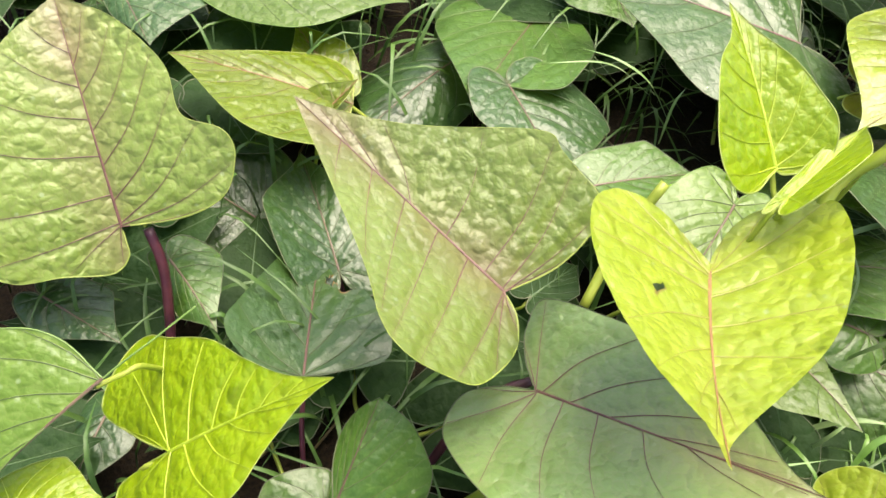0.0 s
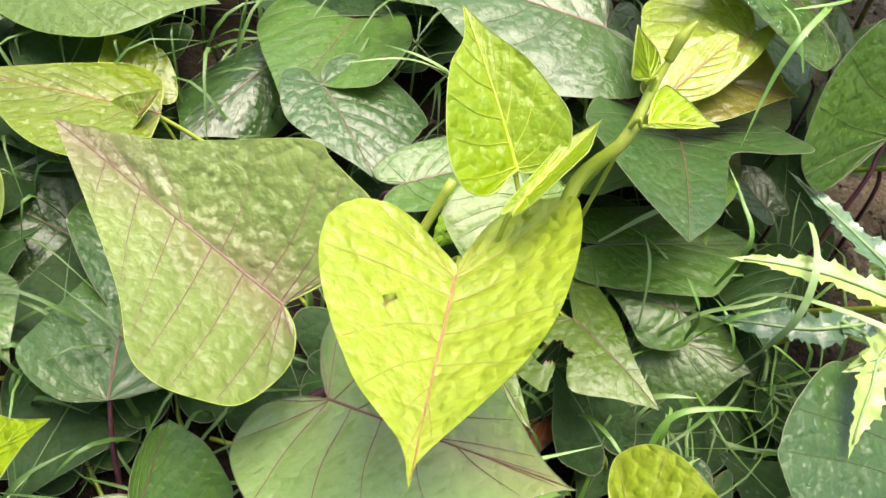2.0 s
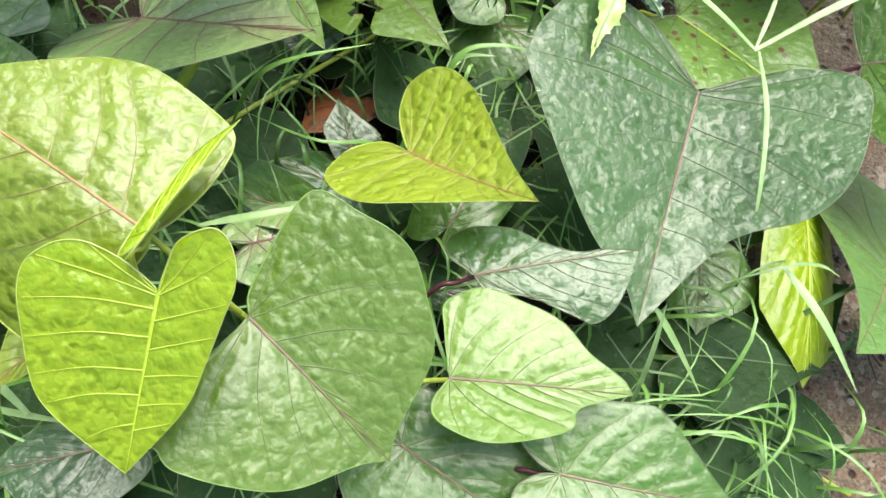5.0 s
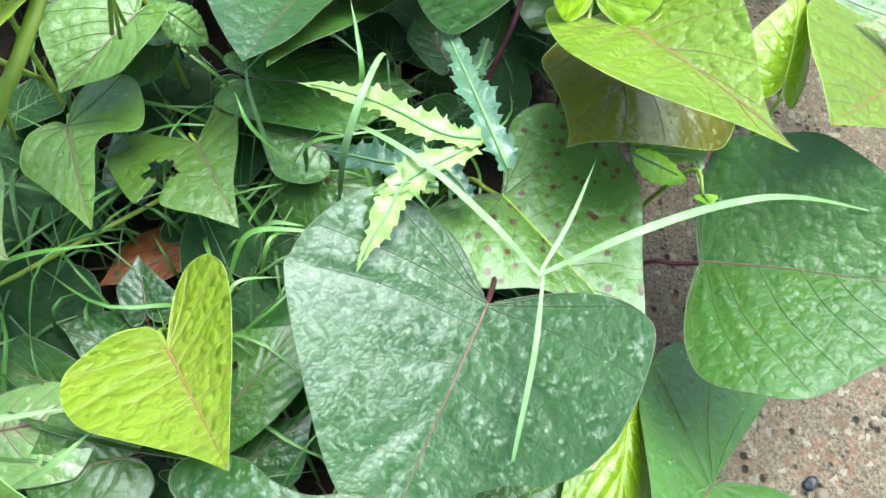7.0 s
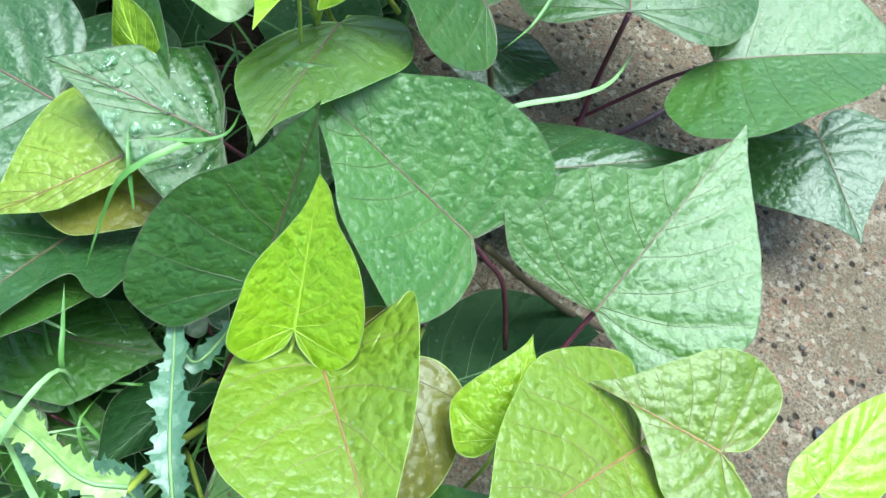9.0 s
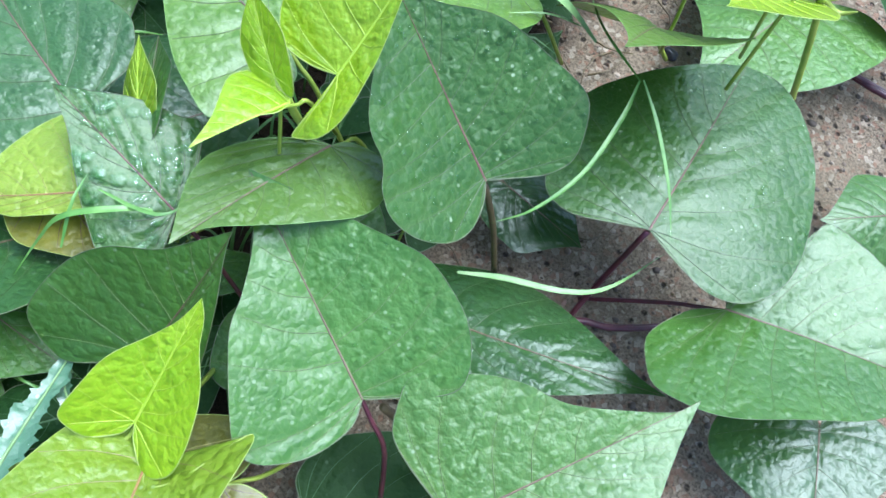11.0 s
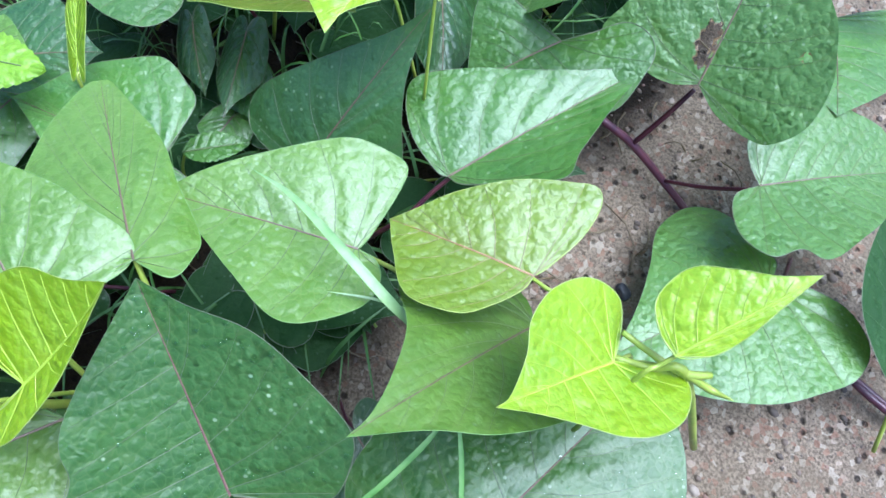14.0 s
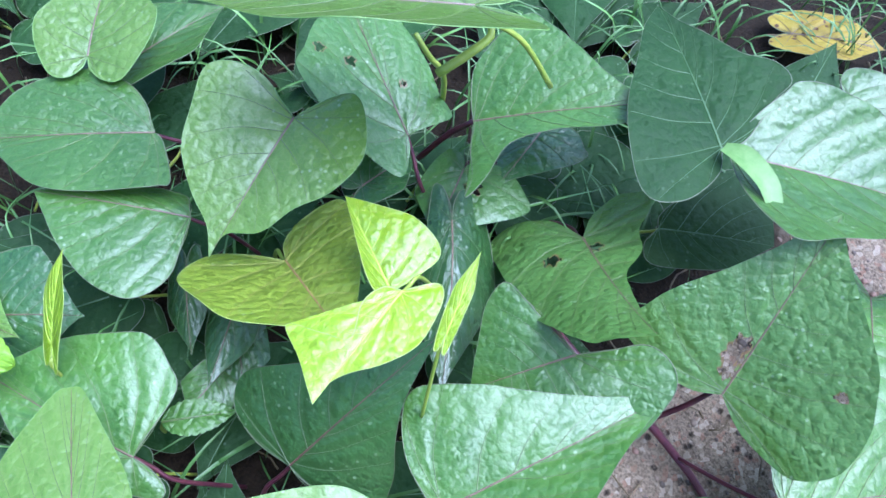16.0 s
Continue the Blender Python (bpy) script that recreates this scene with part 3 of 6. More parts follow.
leaf(vine_b, "bronze", (0.0445, 0.1002, 0.0982), 140.2, 9.9, 0.0925, (0, 0.0479, 26, -0.09, 0.10, -0.15, 0.32, -0.15, 0.60, -0.11, 0.82, -0.01, 0.95, 0.11, 1.00, 0.21, 0.97, 0.42, 0.63), (0, 0.0447, 27, -0.07, 0.37, -0.08, 0.70, -0.05, 0.88, 0.03, 0.97, 0.18, 1.00, 0.30, 0.95, 0.67, 0.38, 0.88, 0.12), under=True, arch=0.006)
leaf(vine_b, "gold", (0.0917, 0.0894, 0.1383), -108.2, 26.9, 0.0700, (0, 0.0344, 36, -0.10, 0.02, -0.27, 0.20, -0.36, 0.48, -0.32, 0.75, -0.23, 0.94, 0.10, 0.99, 0.46, 0.74, 0.85, 0.08), (0, 0.0366, 15, -0.06, 0.04, -0.18, 0.45, -0.17, 0.77, -0.07, 0.95, 0.09, 1.00, 0.30, 0.92, 0.66, 0.49, 0.84, 0.11), bites=((0.25, -0.2, 0.013), (0.272, -0.215, 0.011), (0.292, -0.23, 0.012)), arch=-0.085)
leaf(vine_b, "lime", (0.1092, 0.1148, 0.1506), 108.0, 22.3, 0.0478, (0, 0.0208, 19, -0.01, 0.10, -0.08, 0.39, -0.09, 0.68, -0.02, 0.95, 0.16, 1.00, 0.39, 0.87, 0.65, 0.54, 0.80, 0.18), (0, 0.0172, 26, -0.03, 0.11, -0.04, 0.46, 0.02, 0.85, 0.19, 1.00, 0.36, 0.89, 0.58, 0.66, 0.77, 0.31, 0.91, 0.11), arch=0.063)
leaf(vine_b, "dull", (0.0577, 0.0761, 0.0769), -33.4, 32.2, 0.0882, (0, 0.0324, 9, -0.10, 0.28, -0.16, 0.61, -0.14, 0.98, 0.13, 1.00, 0.43, 0.84, 0.64, 0.61, 0.84, 0.19, 0.95, 0.03), (0, 0.0453, 17, -0.14, 0.09, -0.23, 0.29, -0.18, 0.63, -0.04, 0.82, 0.21, 0.99, 0.42, 1.00, 0.64, 0.64, 0.92, 0.10), stalk=False, arch=-0.002)
leaf(vine_a, "green", (-0.0062, 0.0379, 0.0500), 68.5, 27.4, 0.0435, (0, 0.0093, -38, 0.19, 0.23, 0.45, 0.97, 0.72, 1.00, 0.90, 0.51), (0, 0.0269, -18, -0.21, 0.37, -0.07, 0.73, 0.29, 1.00, 0.56, 0.99, 0.72, 0.84, 0.90, 0.52, 0.97, 0.22), arch=0.05)
leaf(vine_b, "fresh", (0.1512, 0.1088, 0.0578), -62.0, 13.6, 0.0464, (0, 0.0248, -4, -0.10, 0.22, -0.56, 0.72, -0.54, 1.00, 0.13, 0.62, 0.56, 0.25), (0, 0.0343, -0, -0.19, 0.21, -0.42, 0.61, -0.29, 1.00, 0.41, 0.88, 0.21, 0.60, 0.22, 0.34, 0.52, 0.64, 0.79, 0.29), bites=((0.2, -0.36, 0.12),), arch=0.101)
leaf(vine_c, "green", (0.1990, 0.1715, 0.0710), -105.6, 32.1, 0.0728, (0, 0.0740, 19, -0.65, 0.22, -1.13, 0.61, -1.28, 1.00, -0.55, 0.83, -0.40, 0.54, 0.41, 0.28, 0.74, 0.10), (0, 0.0447, -27, -0.69, 0.11, -1.76, 0.55, -1.06, 0.90, -0.11, 1.00, 0.34, 0.77, 0.37, 0.44, 0.69, 0.19), arch=0.05)
leaf(vine_b, "green", (0.1235, 0.1584, 0.07), -16.2, 0, 0.0295, (0.49, 0.0129, -10), (0.48, 0.0145, 18))
leaf(vine_b, "green", (0.09, 0.1691, 0.06), 11.8, 0, 0.0452, (0.57, 0.018, 2), (0.24, 0.0202, 19))
leaf(vine_i, "dark", (0.2067, 0.2839, 0.045), -120.8, 3.9, 0.0742, (0.19, 0.0284, -30), (0.45, 0.0607, -7))
leaf(vine_c, "gold", (0.1480, 0.1274, 0.1672), 38.4, 4.2, 0.0326, (0, 0.0060, 0, 0.21, 0.72, 0.45, 1.00, 0.79, 0.80, 0.94, 0.42), (0, 0.0073, 0, 0.05, 0.62, 0.29, 1.00, 0.67, 0.76), arch=0.05)
leaf(vine_c, "lime", (0.1393, 0.1162, 0.1704), -26.0, 24.7, 0.0172, (0, 0.0133, 0, -0.03, 0.55, 0.06, 1.00, 0.37, 0.71, 0.73, 0.24), (0, 0.0018, 0, 0.15, 1.00, 0.63, 1.00), arch=0.05)
leaf(vine_c, "lime", (0.1399, 0.1265, 0.1752), 143.7, 56.0, 0.0159, (0, 0.0081, 0, 0.39, 1.00, 0.69, 0.79, 0.88, 0.40), (0, 0.0067, 0, -0.04, 1.00, 0.49, 0.57), arch=0.05)
leaf(vine_g, "green", (0.3155, 0.1887, 0.06), 85, 0, 0.0702, (0.13, 0.0359, -6), (0.48, 0.0293, 7))
leaf(vine_i, "green", (0.296, 0.2392, 0.06), 96.2, 0, 0.0579, (0.45, 0.0332, 10), (0.43, 0.026, 8))
leaf(vine_d, "moss", (0.0787, -0.0351, 0.1366), 142.9, 2.4, 0.0757, (0, 0.0450, -38, -0.02, 0.14, 0.01, 0.48, 0.10, 0.83, 0.20, 1.00, 0.40, 0.97, 0.55, 0.74, 0.70, 0.43, 0.71, 0.27), (0, 0.0366, -1, -0.03, 0.20, -0.04, 0.52, -0.01, 0.83, 0.08, 0.97, 0.33, 0.99, 0.50, 0.86, 0.60, 0.71, 0.89, 0.10), arch=0.05)
leaf(vine_d, "lime", (0.0818, -0.0508, 0.1404), -107.3, -35.2, 0.0478, (0, 0.0168, 2, -0.12, 0.04, -0.27, 0.15, -0.37, 0.55, -0.31, 0.86, -0.14, 1.00, 0.06, 0.96, 0.34, 0.81, 0.60, 0.63), (0, 0.0292, 8, -0.05, 0.11, -0.13, 0.35, -0.17, 0.61, -0.13, 0.85, 0.01, 1.00, 0.26, 0.99, 0.51, 0.86, 0.73, 0.63), arch=0.017)
leaf(vine_d, "lime", (0.0799, -0.0376, 0.145), 51.4, 8.4, 0.0344, (0.48, 0.0086, -45), (0.38, 0.0155, 66))
leaf(vine_d, "fresh", (0.0989, -0.0488, 0.11), -46.9, -15.3, 0.0567, (0.32, 0.0446, 19, -0.24, 0.81, 0.77, 0.62), (0.29, 0.0401, -2, 0.05, 0.97, 0.73, 0.58))
leaf(vine_d, "fresh", (0.1560, -0.0652, 0.0900), -10.0, 5.1, 0.0560, (0, 0.0282, 2, -0.04, 0.45, -0.06, 0.82, 0.05, 0.97, 0.24, 1.00, 0.42, 0.89, 0.61, 0.69, 0.76, 0.40, 0.94, 0.16), (0, 0.0195, 18, -0.08, 0.43, -0.03, 0.77, 0.19, 1.00, 0.45, 0.92, 0.65, 0.67, 0.69, 0.36, 0.82, 0.18), arch=0.05)
leaf(vine_d, "dark", (0.1680, -0.0309, 0.0850), 4.6, 5.0, 0.0565, (0, 0.0180, -12, -0.12, 0.49, -0.09, 0.88, 0.08, 1.00, 0.28, 0.86, 0.44, 0.43, 0.63, 0.14, 0.82, 0.11), (0, 0.0213, -4, 0.07, 0.32, 0.26, 0.46, 0.48, 0.65, 0.60, 1.00, 0.76, 0.90, 0.90, 0.43), arch=0.05)
leaf(vine_d, "gold", (0.1519, 0.0233, 0.0699), -54.8, 42.2, 0.0724, (0, 0.0347, 30, -0.17, 0.23, -0.26, 0.42, -0.28, 0.69, -0.17, 0.91, 0.02, 1.00, 0.21, 0.88, 0.50, 0.54, 0.75, 0.25), (0, 0.0353, 13, -0.12, 0.00, -0.22, 0.09, -0.25, 0.42, -0.10, 0.84, 0.12, 1.00, 0.30, 0.94, 0.52, 0.65, 0.82, 0.20), arch=-0.039)
leaf_Q = leaf(vine_e, "slate", (0.2611, 0.0373, 0.0879), -114.2, -3.0, 0.0965, (0, 0.0586, 27, -0.09, 0.27, -0.15, 0.56, -0.14, 0.84, -0.04, 0.98, 0.28, 0.97, 0.47, 0.80, 0.57, 0.48, 0.68, 0.31), (0, 0.0680, 13, -0.15, 0.28, -0.20, 0.55, -0.17, 0.80, -0.01, 0.93, 0.16, 1.00, 0.27, 0.95, 0.71, 0.43, 0.87, 0.13), arch=-0.007)
leaf(vine_g, "spotted", (0.2721, 0.0881, 0.0684), -52.9, 6.5, 0.0846, (0, 0.0527, 0, -0.17, 0.27, -0.30, 0.53, -0.28, 0.85, -0.08, 1.00, 0.18, 0.98, 0.40, 0.82, 0.62, 0.48, 0.85, 0.17), (0, 0.0402, 0, -0.07, 0.23, -0.13, 0.61, -0.09, 0.92, 0.14, 1.00, 0.33, 0.78, 0.47, 0.41, 0.67, 0.15, 0.85, 0.05), arch=0.05)
leaf_U = leaf(vine_f, "green", (0.3504, 0.0625, 0.0699), -17.2, 26.8, 0.0844, (0, 0.0513, 27, -0.04, 0.30, -0.04, 0.62, 0.02, 0.88, 0.19, 0.98, 0.38, 1.00, 0.55, 0.91, 0.69, 0.77, 0.86, 0.44), (0, 0.0553, 12, -0.02, 0.37, 0.02, 0.74, 0.14, 0.96, 0.36, 1.00, 0.53, 0.92, 0.71, 0.70, 0.86, 0.42), arch=0.089)
leaf(vine_f, "green", (0.3578, -0.0203, 0.0429), -140.6, 23.4, 0.0714, (0, 0.0500, 21, -0.12, 0.12, -0.31, 0.45, -0.28, 0.79, -0.07, 1.00, 0.23, 0.94, 0.51, 0.76, 0.70, 0.49, 0.84, 0.23), (0, 0.0475, -3, -0.90, 0.00, -0.89, 0.32, -0.80, 0.78, -0.56, 1.00, -0.10, 0.95, 0.19, 0.64, 0.46, 0.32, 0.75, 0.10), arch=0.047)
leaf(vine_f, "lime", (0.3269, 0.0034, 0.04), -105.4, -3.9, 0.0733, (0.59, 0.0333, -40), (0.56, 0.0222, 1))
leaf(vine_e, "green", (0.2798, -0.0072, 0.03), -105.9, 0, 0.0361, (0.37, 0.0242, 3), (0.63, 0.0145, -17))
leaf(vine_e, "dark", (0.1995, 0.045, 0.04), -119.6, 5.9, 0.0483, (0.59, 0.0121, -21), (0.28, 0.0211, -27))
leaf(vine_d, "green", (0.1378, -0.0116, 0.05), -167.5, 0, 0.0354, (0.58, 0.0225, 0), (0.58, 0.0197, 11))
leaf(vine_d, "dark", (0.144, -0.0018, 0.03), 165.6, 0, 0.0749, (0.37, 0.028, 70), (0.61, 0.0156, -14))
leaf(vine_d, "dark", (0.1415, -0.042, 0.035), -148.3, -8.8, 0.0329, (0.54, 0.0176, 8), (0.66, 0.0119, 5))
leaf(vine_f, "fresh", (0.4036, -0.0793, 0.06), 157.9, 0, 0.0402, (0.45, 0.0211, -25), (0.51, 0.023, -20))
leaf(vine_g, "lime", (0.2967, 0.1447, 0.1215), 89.1, 37.7, 0.0547, (0, 0.0241, 39, -0.12, 0.15, -0.19, 0.57, -0.10, 0.90, 0.04, 1.00, 0.28, 0.90, 0.47, 0.72, 0.67, 0.36, 0.80, 0.15), (0, 0.0248, 24, -0.11, 0.16, -0.19, 0.57, -0.04, 0.94, 0.20, 1.00, 0.40, 0.90, 0.58, 0.68, 0.74, 0.37, 0.91, 0.19), arch=-0.01)
leaf(vine_g, "moss", (0.3070, 0.1375, 0.1160), -64.8, 26.4, 0.0881, (0, 0.0376, 27, 0.12, 0.08, 0.10, 0.43, -0.07, 1.00, 0.08, 0.99, 0.29, 0.83, 0.47, 0.61, 0.78, 0.13, 0.92, 0.01), (0, 0.0390, 15, -0.05, 0.15, -0.21, 0.28, -0.25, 0.42, -0.03, 0.76, 0.25, 1.00, 0.43, 0.98, 0.57, 0.81, 0.82, 0.28), arch=0.072)
leaf(vine_g, "green", (0.2776, 0.1635, 0.1002), 71.0, 51.5, 0.0792, (0, 0.0440, 27, -0.18, 0.25, -0.31, 0.54, -0.23, 0.85, -0.09, 1.00, 0.22, 0.97, 0.46, 0.78, 0.63, 0.42, 0.82, 0.20), (0, 0.0203, -9, 0.15, 1.00, 0.29, 0.89, 0.60, 0.51, 0.83, 0.16, 0.93, 0.03), arch=-0.05)
leaf_AB = leaf(vine_g, "green", (0.3556, 0.1968, 0.1041), 153.1, 20.8, 0.0969, (0, 0.0493, 15, -0.07, 0.19, -0.08, 0.51, -0.04, 0.77, 0.03, 0.95, 0.14, 1.00, 0.46, 0.70, 0.59, 0.46, 0.76, 0.20), (0, 0.0504, 20, -0.04, 0.19, -0.11, 0.51, -0.11, 0.75, 0.01, 0.90, 0.18, 1.00, 0.36, 0.93, 0.52, 0.75, 0.82, 0.29), arch=-0.006)
leaf(vine_h, "sap", (0.4096, 0.1794, 0.0930), 57.8, 9.3, 0.1088, (0, 0.0558, 15, -0.06, 0.49, -0.06, 0.74, -0.00, 0.90, 0.11, 1.00, 0.30, 0.85, 0.44, 0.62, 0.57, 0.36, 0.88, 0.02), (0, 0.0532, 8, -0.05, 0.24, -0.08, 0.58, 0.08, 0.84, 0.26, 1.00, 0.41, 0.89, 0.57, 0.66, 0.71, 0.44, 0.86, 0.19), arch=0.034)
leaf(vine_h, "moss", (0.4242, 0.1268, 0.1090), -145.3, 23.4, 0.0806, (0, 0.0397, 11, -0.00, 0.38, -0.01, 0.64, 0.02, 1.00, 0.34, 0.73, 0.59, 0.41, 0.81, 0.19), (0, 0.0432, 1, -0.13, 0.32, -0.24, 0.68, -0.01, 0.91, 0.27, 1.00, 0.48, 0.87, 0.70, 0.62, 0.86, 0.28), arch=0.05)
leaf(vine_h, "moss", (0.4497, 0.1276, 0.1180), 160.0, -2.1, 0.0512, (0, 0.0248, 4, -0.16, 0.18, -0.30, 0.45, -0.05, 0.88, 0.23, 1.00, 0.44, 0.55, 0.65, 0.07, 0.83, 0.00), (0, 0.0365, 9, -0.19, 0.20, -0.27, 0.67, -0.18, 0.91, 0.03, 1.00, 0.31, 0.87, 0.53, 0.58, 0.77, 0.23), arch=0.05)
leaf(vine_h, "lime", (0.3719, 0.1209, 0.112), 79.6, 15.2, 0.0382, (0.17, 0.0195, -4), (0.3, 0.0155, -38))
leaf_DR = leaf(vine_i, "beaded", (0.2555, 0.2139, 0.1150), 170.3, 14.0, 0.0662, (0, 0.0308, -4, -0.12, 0.49, -0.04, 0.84, 0.09, 1.00, 0.30, 0.82, 0.52, 0.54, 0.74, 0.25, 0.89, 0.11), (0, 0.0304, -1, 0.11, 0.56, 0.30, 1.00, 0.43, 0.87, 0.68, 0.57, 0.85, 0.25), arch=0.05)
leaf(vine_c, "dark", (0.2026, 0.1825, 0.0779), -111.4, 24.7, 0.0837, (0, 0.0443, 26, -0.33, 0.16, -0.19, 0.65, 0.38, 1.00, 0.41, 0.80, 0.32, 0.44, 0.55, 0.32, 0.82, 0.25), (0, 0.0405, 8, -0.19, 0.25, -0.13, 0.53, 0.06, 0.91, 0.39, 1.00, 0.62, 0.85, 0.78, 0.58, 0.92, 0.26), arch=0.098)
leaf_AH4 = leaf(vine_c, "slate", (0.1796, 0.2327, 0.085), 160.3, 0, 0.1023, (0.25, 0.0483, 0), (0.24, 0.0429, 6, 0.03, 0.34, 0.65, 0.6))
leaf_AJ = leaf(vine_j, "beaded", (0.3472, 0.2947, 0.1212), 159.6, 33.9, 0.0837, (0, 0.0488, 18, -0.09, 0.14, -0.15, 0.39, -0.11, 0.67, -0.01, 0.87, 0.17, 1.00, 0.27, 0.99, 0.38, 0.83, 0.60, 0.76), (0, 0.0488, 22, -0.04, 0.18, -0.11, 0.51, -0.08, 0.79, 0.10, 1.00, 0.27, 0.99, 0.47, 0.85, 0.69, 0.60, 0.85, 0.25), stalk=False, arch=-0.012)
leaf_AK = leaf(vine_j, "beaded", (0.4178, 0.3314, 0.0952), 89.4, -0.6, 0.1090, (0, 0.0611, -12, -0.10, 0.46, -0.10, 0.69, -0.03, 0.85, 0.13, 0.95, 0.31, 1.00, 0.49, 0.96, 0.71, 0.64, 0.88, 0.31), (0, 0.0652, -3, -0.06, 0.27, -0.09, 0.57, -0.02, 0.83, 0.15, 1.00, 0.41, 0.98, 0.68, 0.83, 0.89, 0.58, 1.01, 0.29), stalk=False, arch=0.05)
leaf_AL = leaf(vine_j, "green", (0.4698, 0.3296, 0.0749), 9.8, 8.5, 0.0974, (0, 0.0577, 7, 0.00, 0.24, 0.20, 0.36, 0.27, 0.77, 0.34, 1.00, 0.52, 0.88, 0.75, 0.64, 0.90, 0.31), (0, 0.0625, 23, -0.17, 0.14, -0.31, 0.48, -0.29, 0.77, -0.22, 0.95, -0.08, 1.00, 0.15, 0.92, 0.40, 0.76, 0.72, 0.48), arch=0.059)
leaf(vine_j, "dark", (0.5459, 0.3181, 0.045), -72.2, 0, 0.0637, (0.02, 0.0387, 14), (0.28, 0.0509, -20))
leaf(vine_k, "green", (0.5421, 0.456, 0.045), -140.3, 0, 0.0522, (0.39, 0.0304, -26), (0.28, 0.0283, -12))
leaf(vine_j, "dark", (0.3581, 0.2583, 0.04), 12.3, 10, 0.1152, (0.22, 0.048, -31), (0.3, 0.0246, 11))
leaf(vine_j, "dark", (0.3513, 0.3423, 0.035), -8.1, 0, 0.051, (0.47, 0.0238, -16), (0.44, 0.0262, -7))
leaf(vine_i, "fresh", (0.2893, 0.2683, 0.1257), -101.9, 16.4, 0.0760, (0, 0.0320, 6, -0.11, 0.12, -0.17, 0.57, -0.10, 0.85, 0.06, 1.00, 0.26, 0.97, 0.45, 0.73, 0.64, 0.40, 0.84, 0.07), (0, 0.0236, -11, 0.10, 0.37, 0.30, 0.85, 0.49, 1.00, 0.67, 0.84, 0.81, 0.52, 0.93, 0.18), arch=0.047)
leaf(vine_i, "lime", (0.2877, 0.2751, 0.1667), 79.6, 43.4, 0.0561, (0, 0.0289, 18, -0.05, 0.32, -0.05, 0.66, 0.02, 0.88, 0.19, 1.00, 0.41, 0.95, 0.60, 0.74, 0.76, 0.37), (0, 0.0129, 13, -0.21, 0.09, -0.45, 0.00, -0.47, 0.17, -0.35, 0.76, -0.12, 1.00, 0.17, 0.81, 0.50, 0.43, 0.78, 0.13), arch=-0.081)
leaf(vine_i, "lime", (0.2810, 0.2568, 0.1658), -105.6, 17.0, 0.0400, (0, 0.0033, 33, 0.18, 1.00, 0.34, 0.00, 0.56, 0.00, 0.77, 0.00), (0, 0.0203, -9, -0.16, 0.41, -0.07, 0.87, 0.17, 1.00, 0.41, 0.76, 0.68, 0.31), arch=0.05)
leaf(vine_i, "lime", (0.2718, 0.2609, 0.168), 142, 32.6, 0.0315, (0.38, 0.0102, -45), (0.37, 0.013, 64))
leaf(vine_i, "fresh", (0.2572, 0.2842, 0.1480), 171.4, -0.0, 0.0781, (0, 0.0410, -1, -0.17, 0.19, -0.14, 0.59, -0.05, 1.00, 0.15, 0.94, 0.37, 0.73, 0.60, 0.43, 0.80, 0.18), (0, 0.0393, -7, -0.07, 0.33, -0.05, 0.86, 0.10, 1.00, 0.31, 0.84, 0.53, 0.59, 0.72, 0.32, 0.88, 0.13), arch=0.05)
leaf_AY = leaf(vine_i, "fresh", (0.2654, 0.3203, 0.1441), 159.8, -18.4, 0.1028, (0, 0.0354, -0, -0.02, 0.25, 0.07, 0.71, 0.27, 0.97, 0.54, 1.00, 0.73, 0.75, 0.88, 0.44, 0.99, 0.16), (0, 0.0236, -16, -0.11, 0.47, -0.03, 0.86, 0.06, 1.00, 0.31, 0.90, 0.54, 0.83, 0.80, 0.47, 0.97, 0.20), arch=0.025)
leaf_AV = leaf(vine_l, "fresh", (0.3058, 0.3870, 0.1180), -147.2, 2.2, 0.0810, (0, 0.0410, 21, -0.10, 0.07, -0.15, 0.29, -0.11, 0.60, 0.05, 0.91, 0.19, 1.00, 0.34, 0.92, 0.52, 0.65, 0.75, 0.31), (0, 0.0445, 2, -0.04, 0.16, -0.11, 0.67, -0.10, 0.90, 0.03, 1.00, 0.21, 0.97, 0.45, 0.78, 0.69, 0.49, 0.88, 0.23), arch=0.037)
leaf(vine_k, "moss", (0.3617, 0.4258, 0.1363), -156.1, -6.6, 0.0594, (0, 0.0338, 26, 0.03, 0.24, 0.15, 0.63, 0.29, 0.89, 0.49, 1.00, 0.70, 0.84, 0.87, 0.40), (0, 0.0422, 3, -0.07, 0.15, -0.18, 0.49, -0.22, 0.86, -0.14, 1.00, 0.04, 0.97, 0.35, 0.75, 0.67, 0.46, 0.87, 0.17), arch=0.061)
leaf(vine_k, "fresh", (0.3734, 0.4241, 0.0995), -95.3, 43.4, 0.1206, (0, 0.0386, 26, -0.14, 0.23, 0.11, 0.70, 0.39, 1.00, 0.57, 0.94, 0.70, 0.71, 0.82, 0.35), (0, 0.0476, -21, -0.15, 0.45, -0.02, 0.83, 0.25, 1.00, 0.41, 0.86, 0.59, 0.48, 0.78, 0.19, 0.91, 0.04), arch=0.091)
leaf(vine_k, "lime", (0.4021, 0.4166, 0.1618), -108.9, 27.1, 0.0510, (0, 0.0274, 21, -0.26, 0.14, -0.44, 0.38, -0.41, 0.70, -0.14, 0.97, 0.16, 1.00, 0.37, 0.86, 0.56, 0.55, 0.79, 0.23), (0, 0.0287, 18, -0.15, 0.31, -0.21, 0.63, -0.07, 0.90, 0.13, 1.00, 0.42, 0.95, 0.60, 0.73, 0.69, 0.40, 0.88, 0.06), arch=0.028)
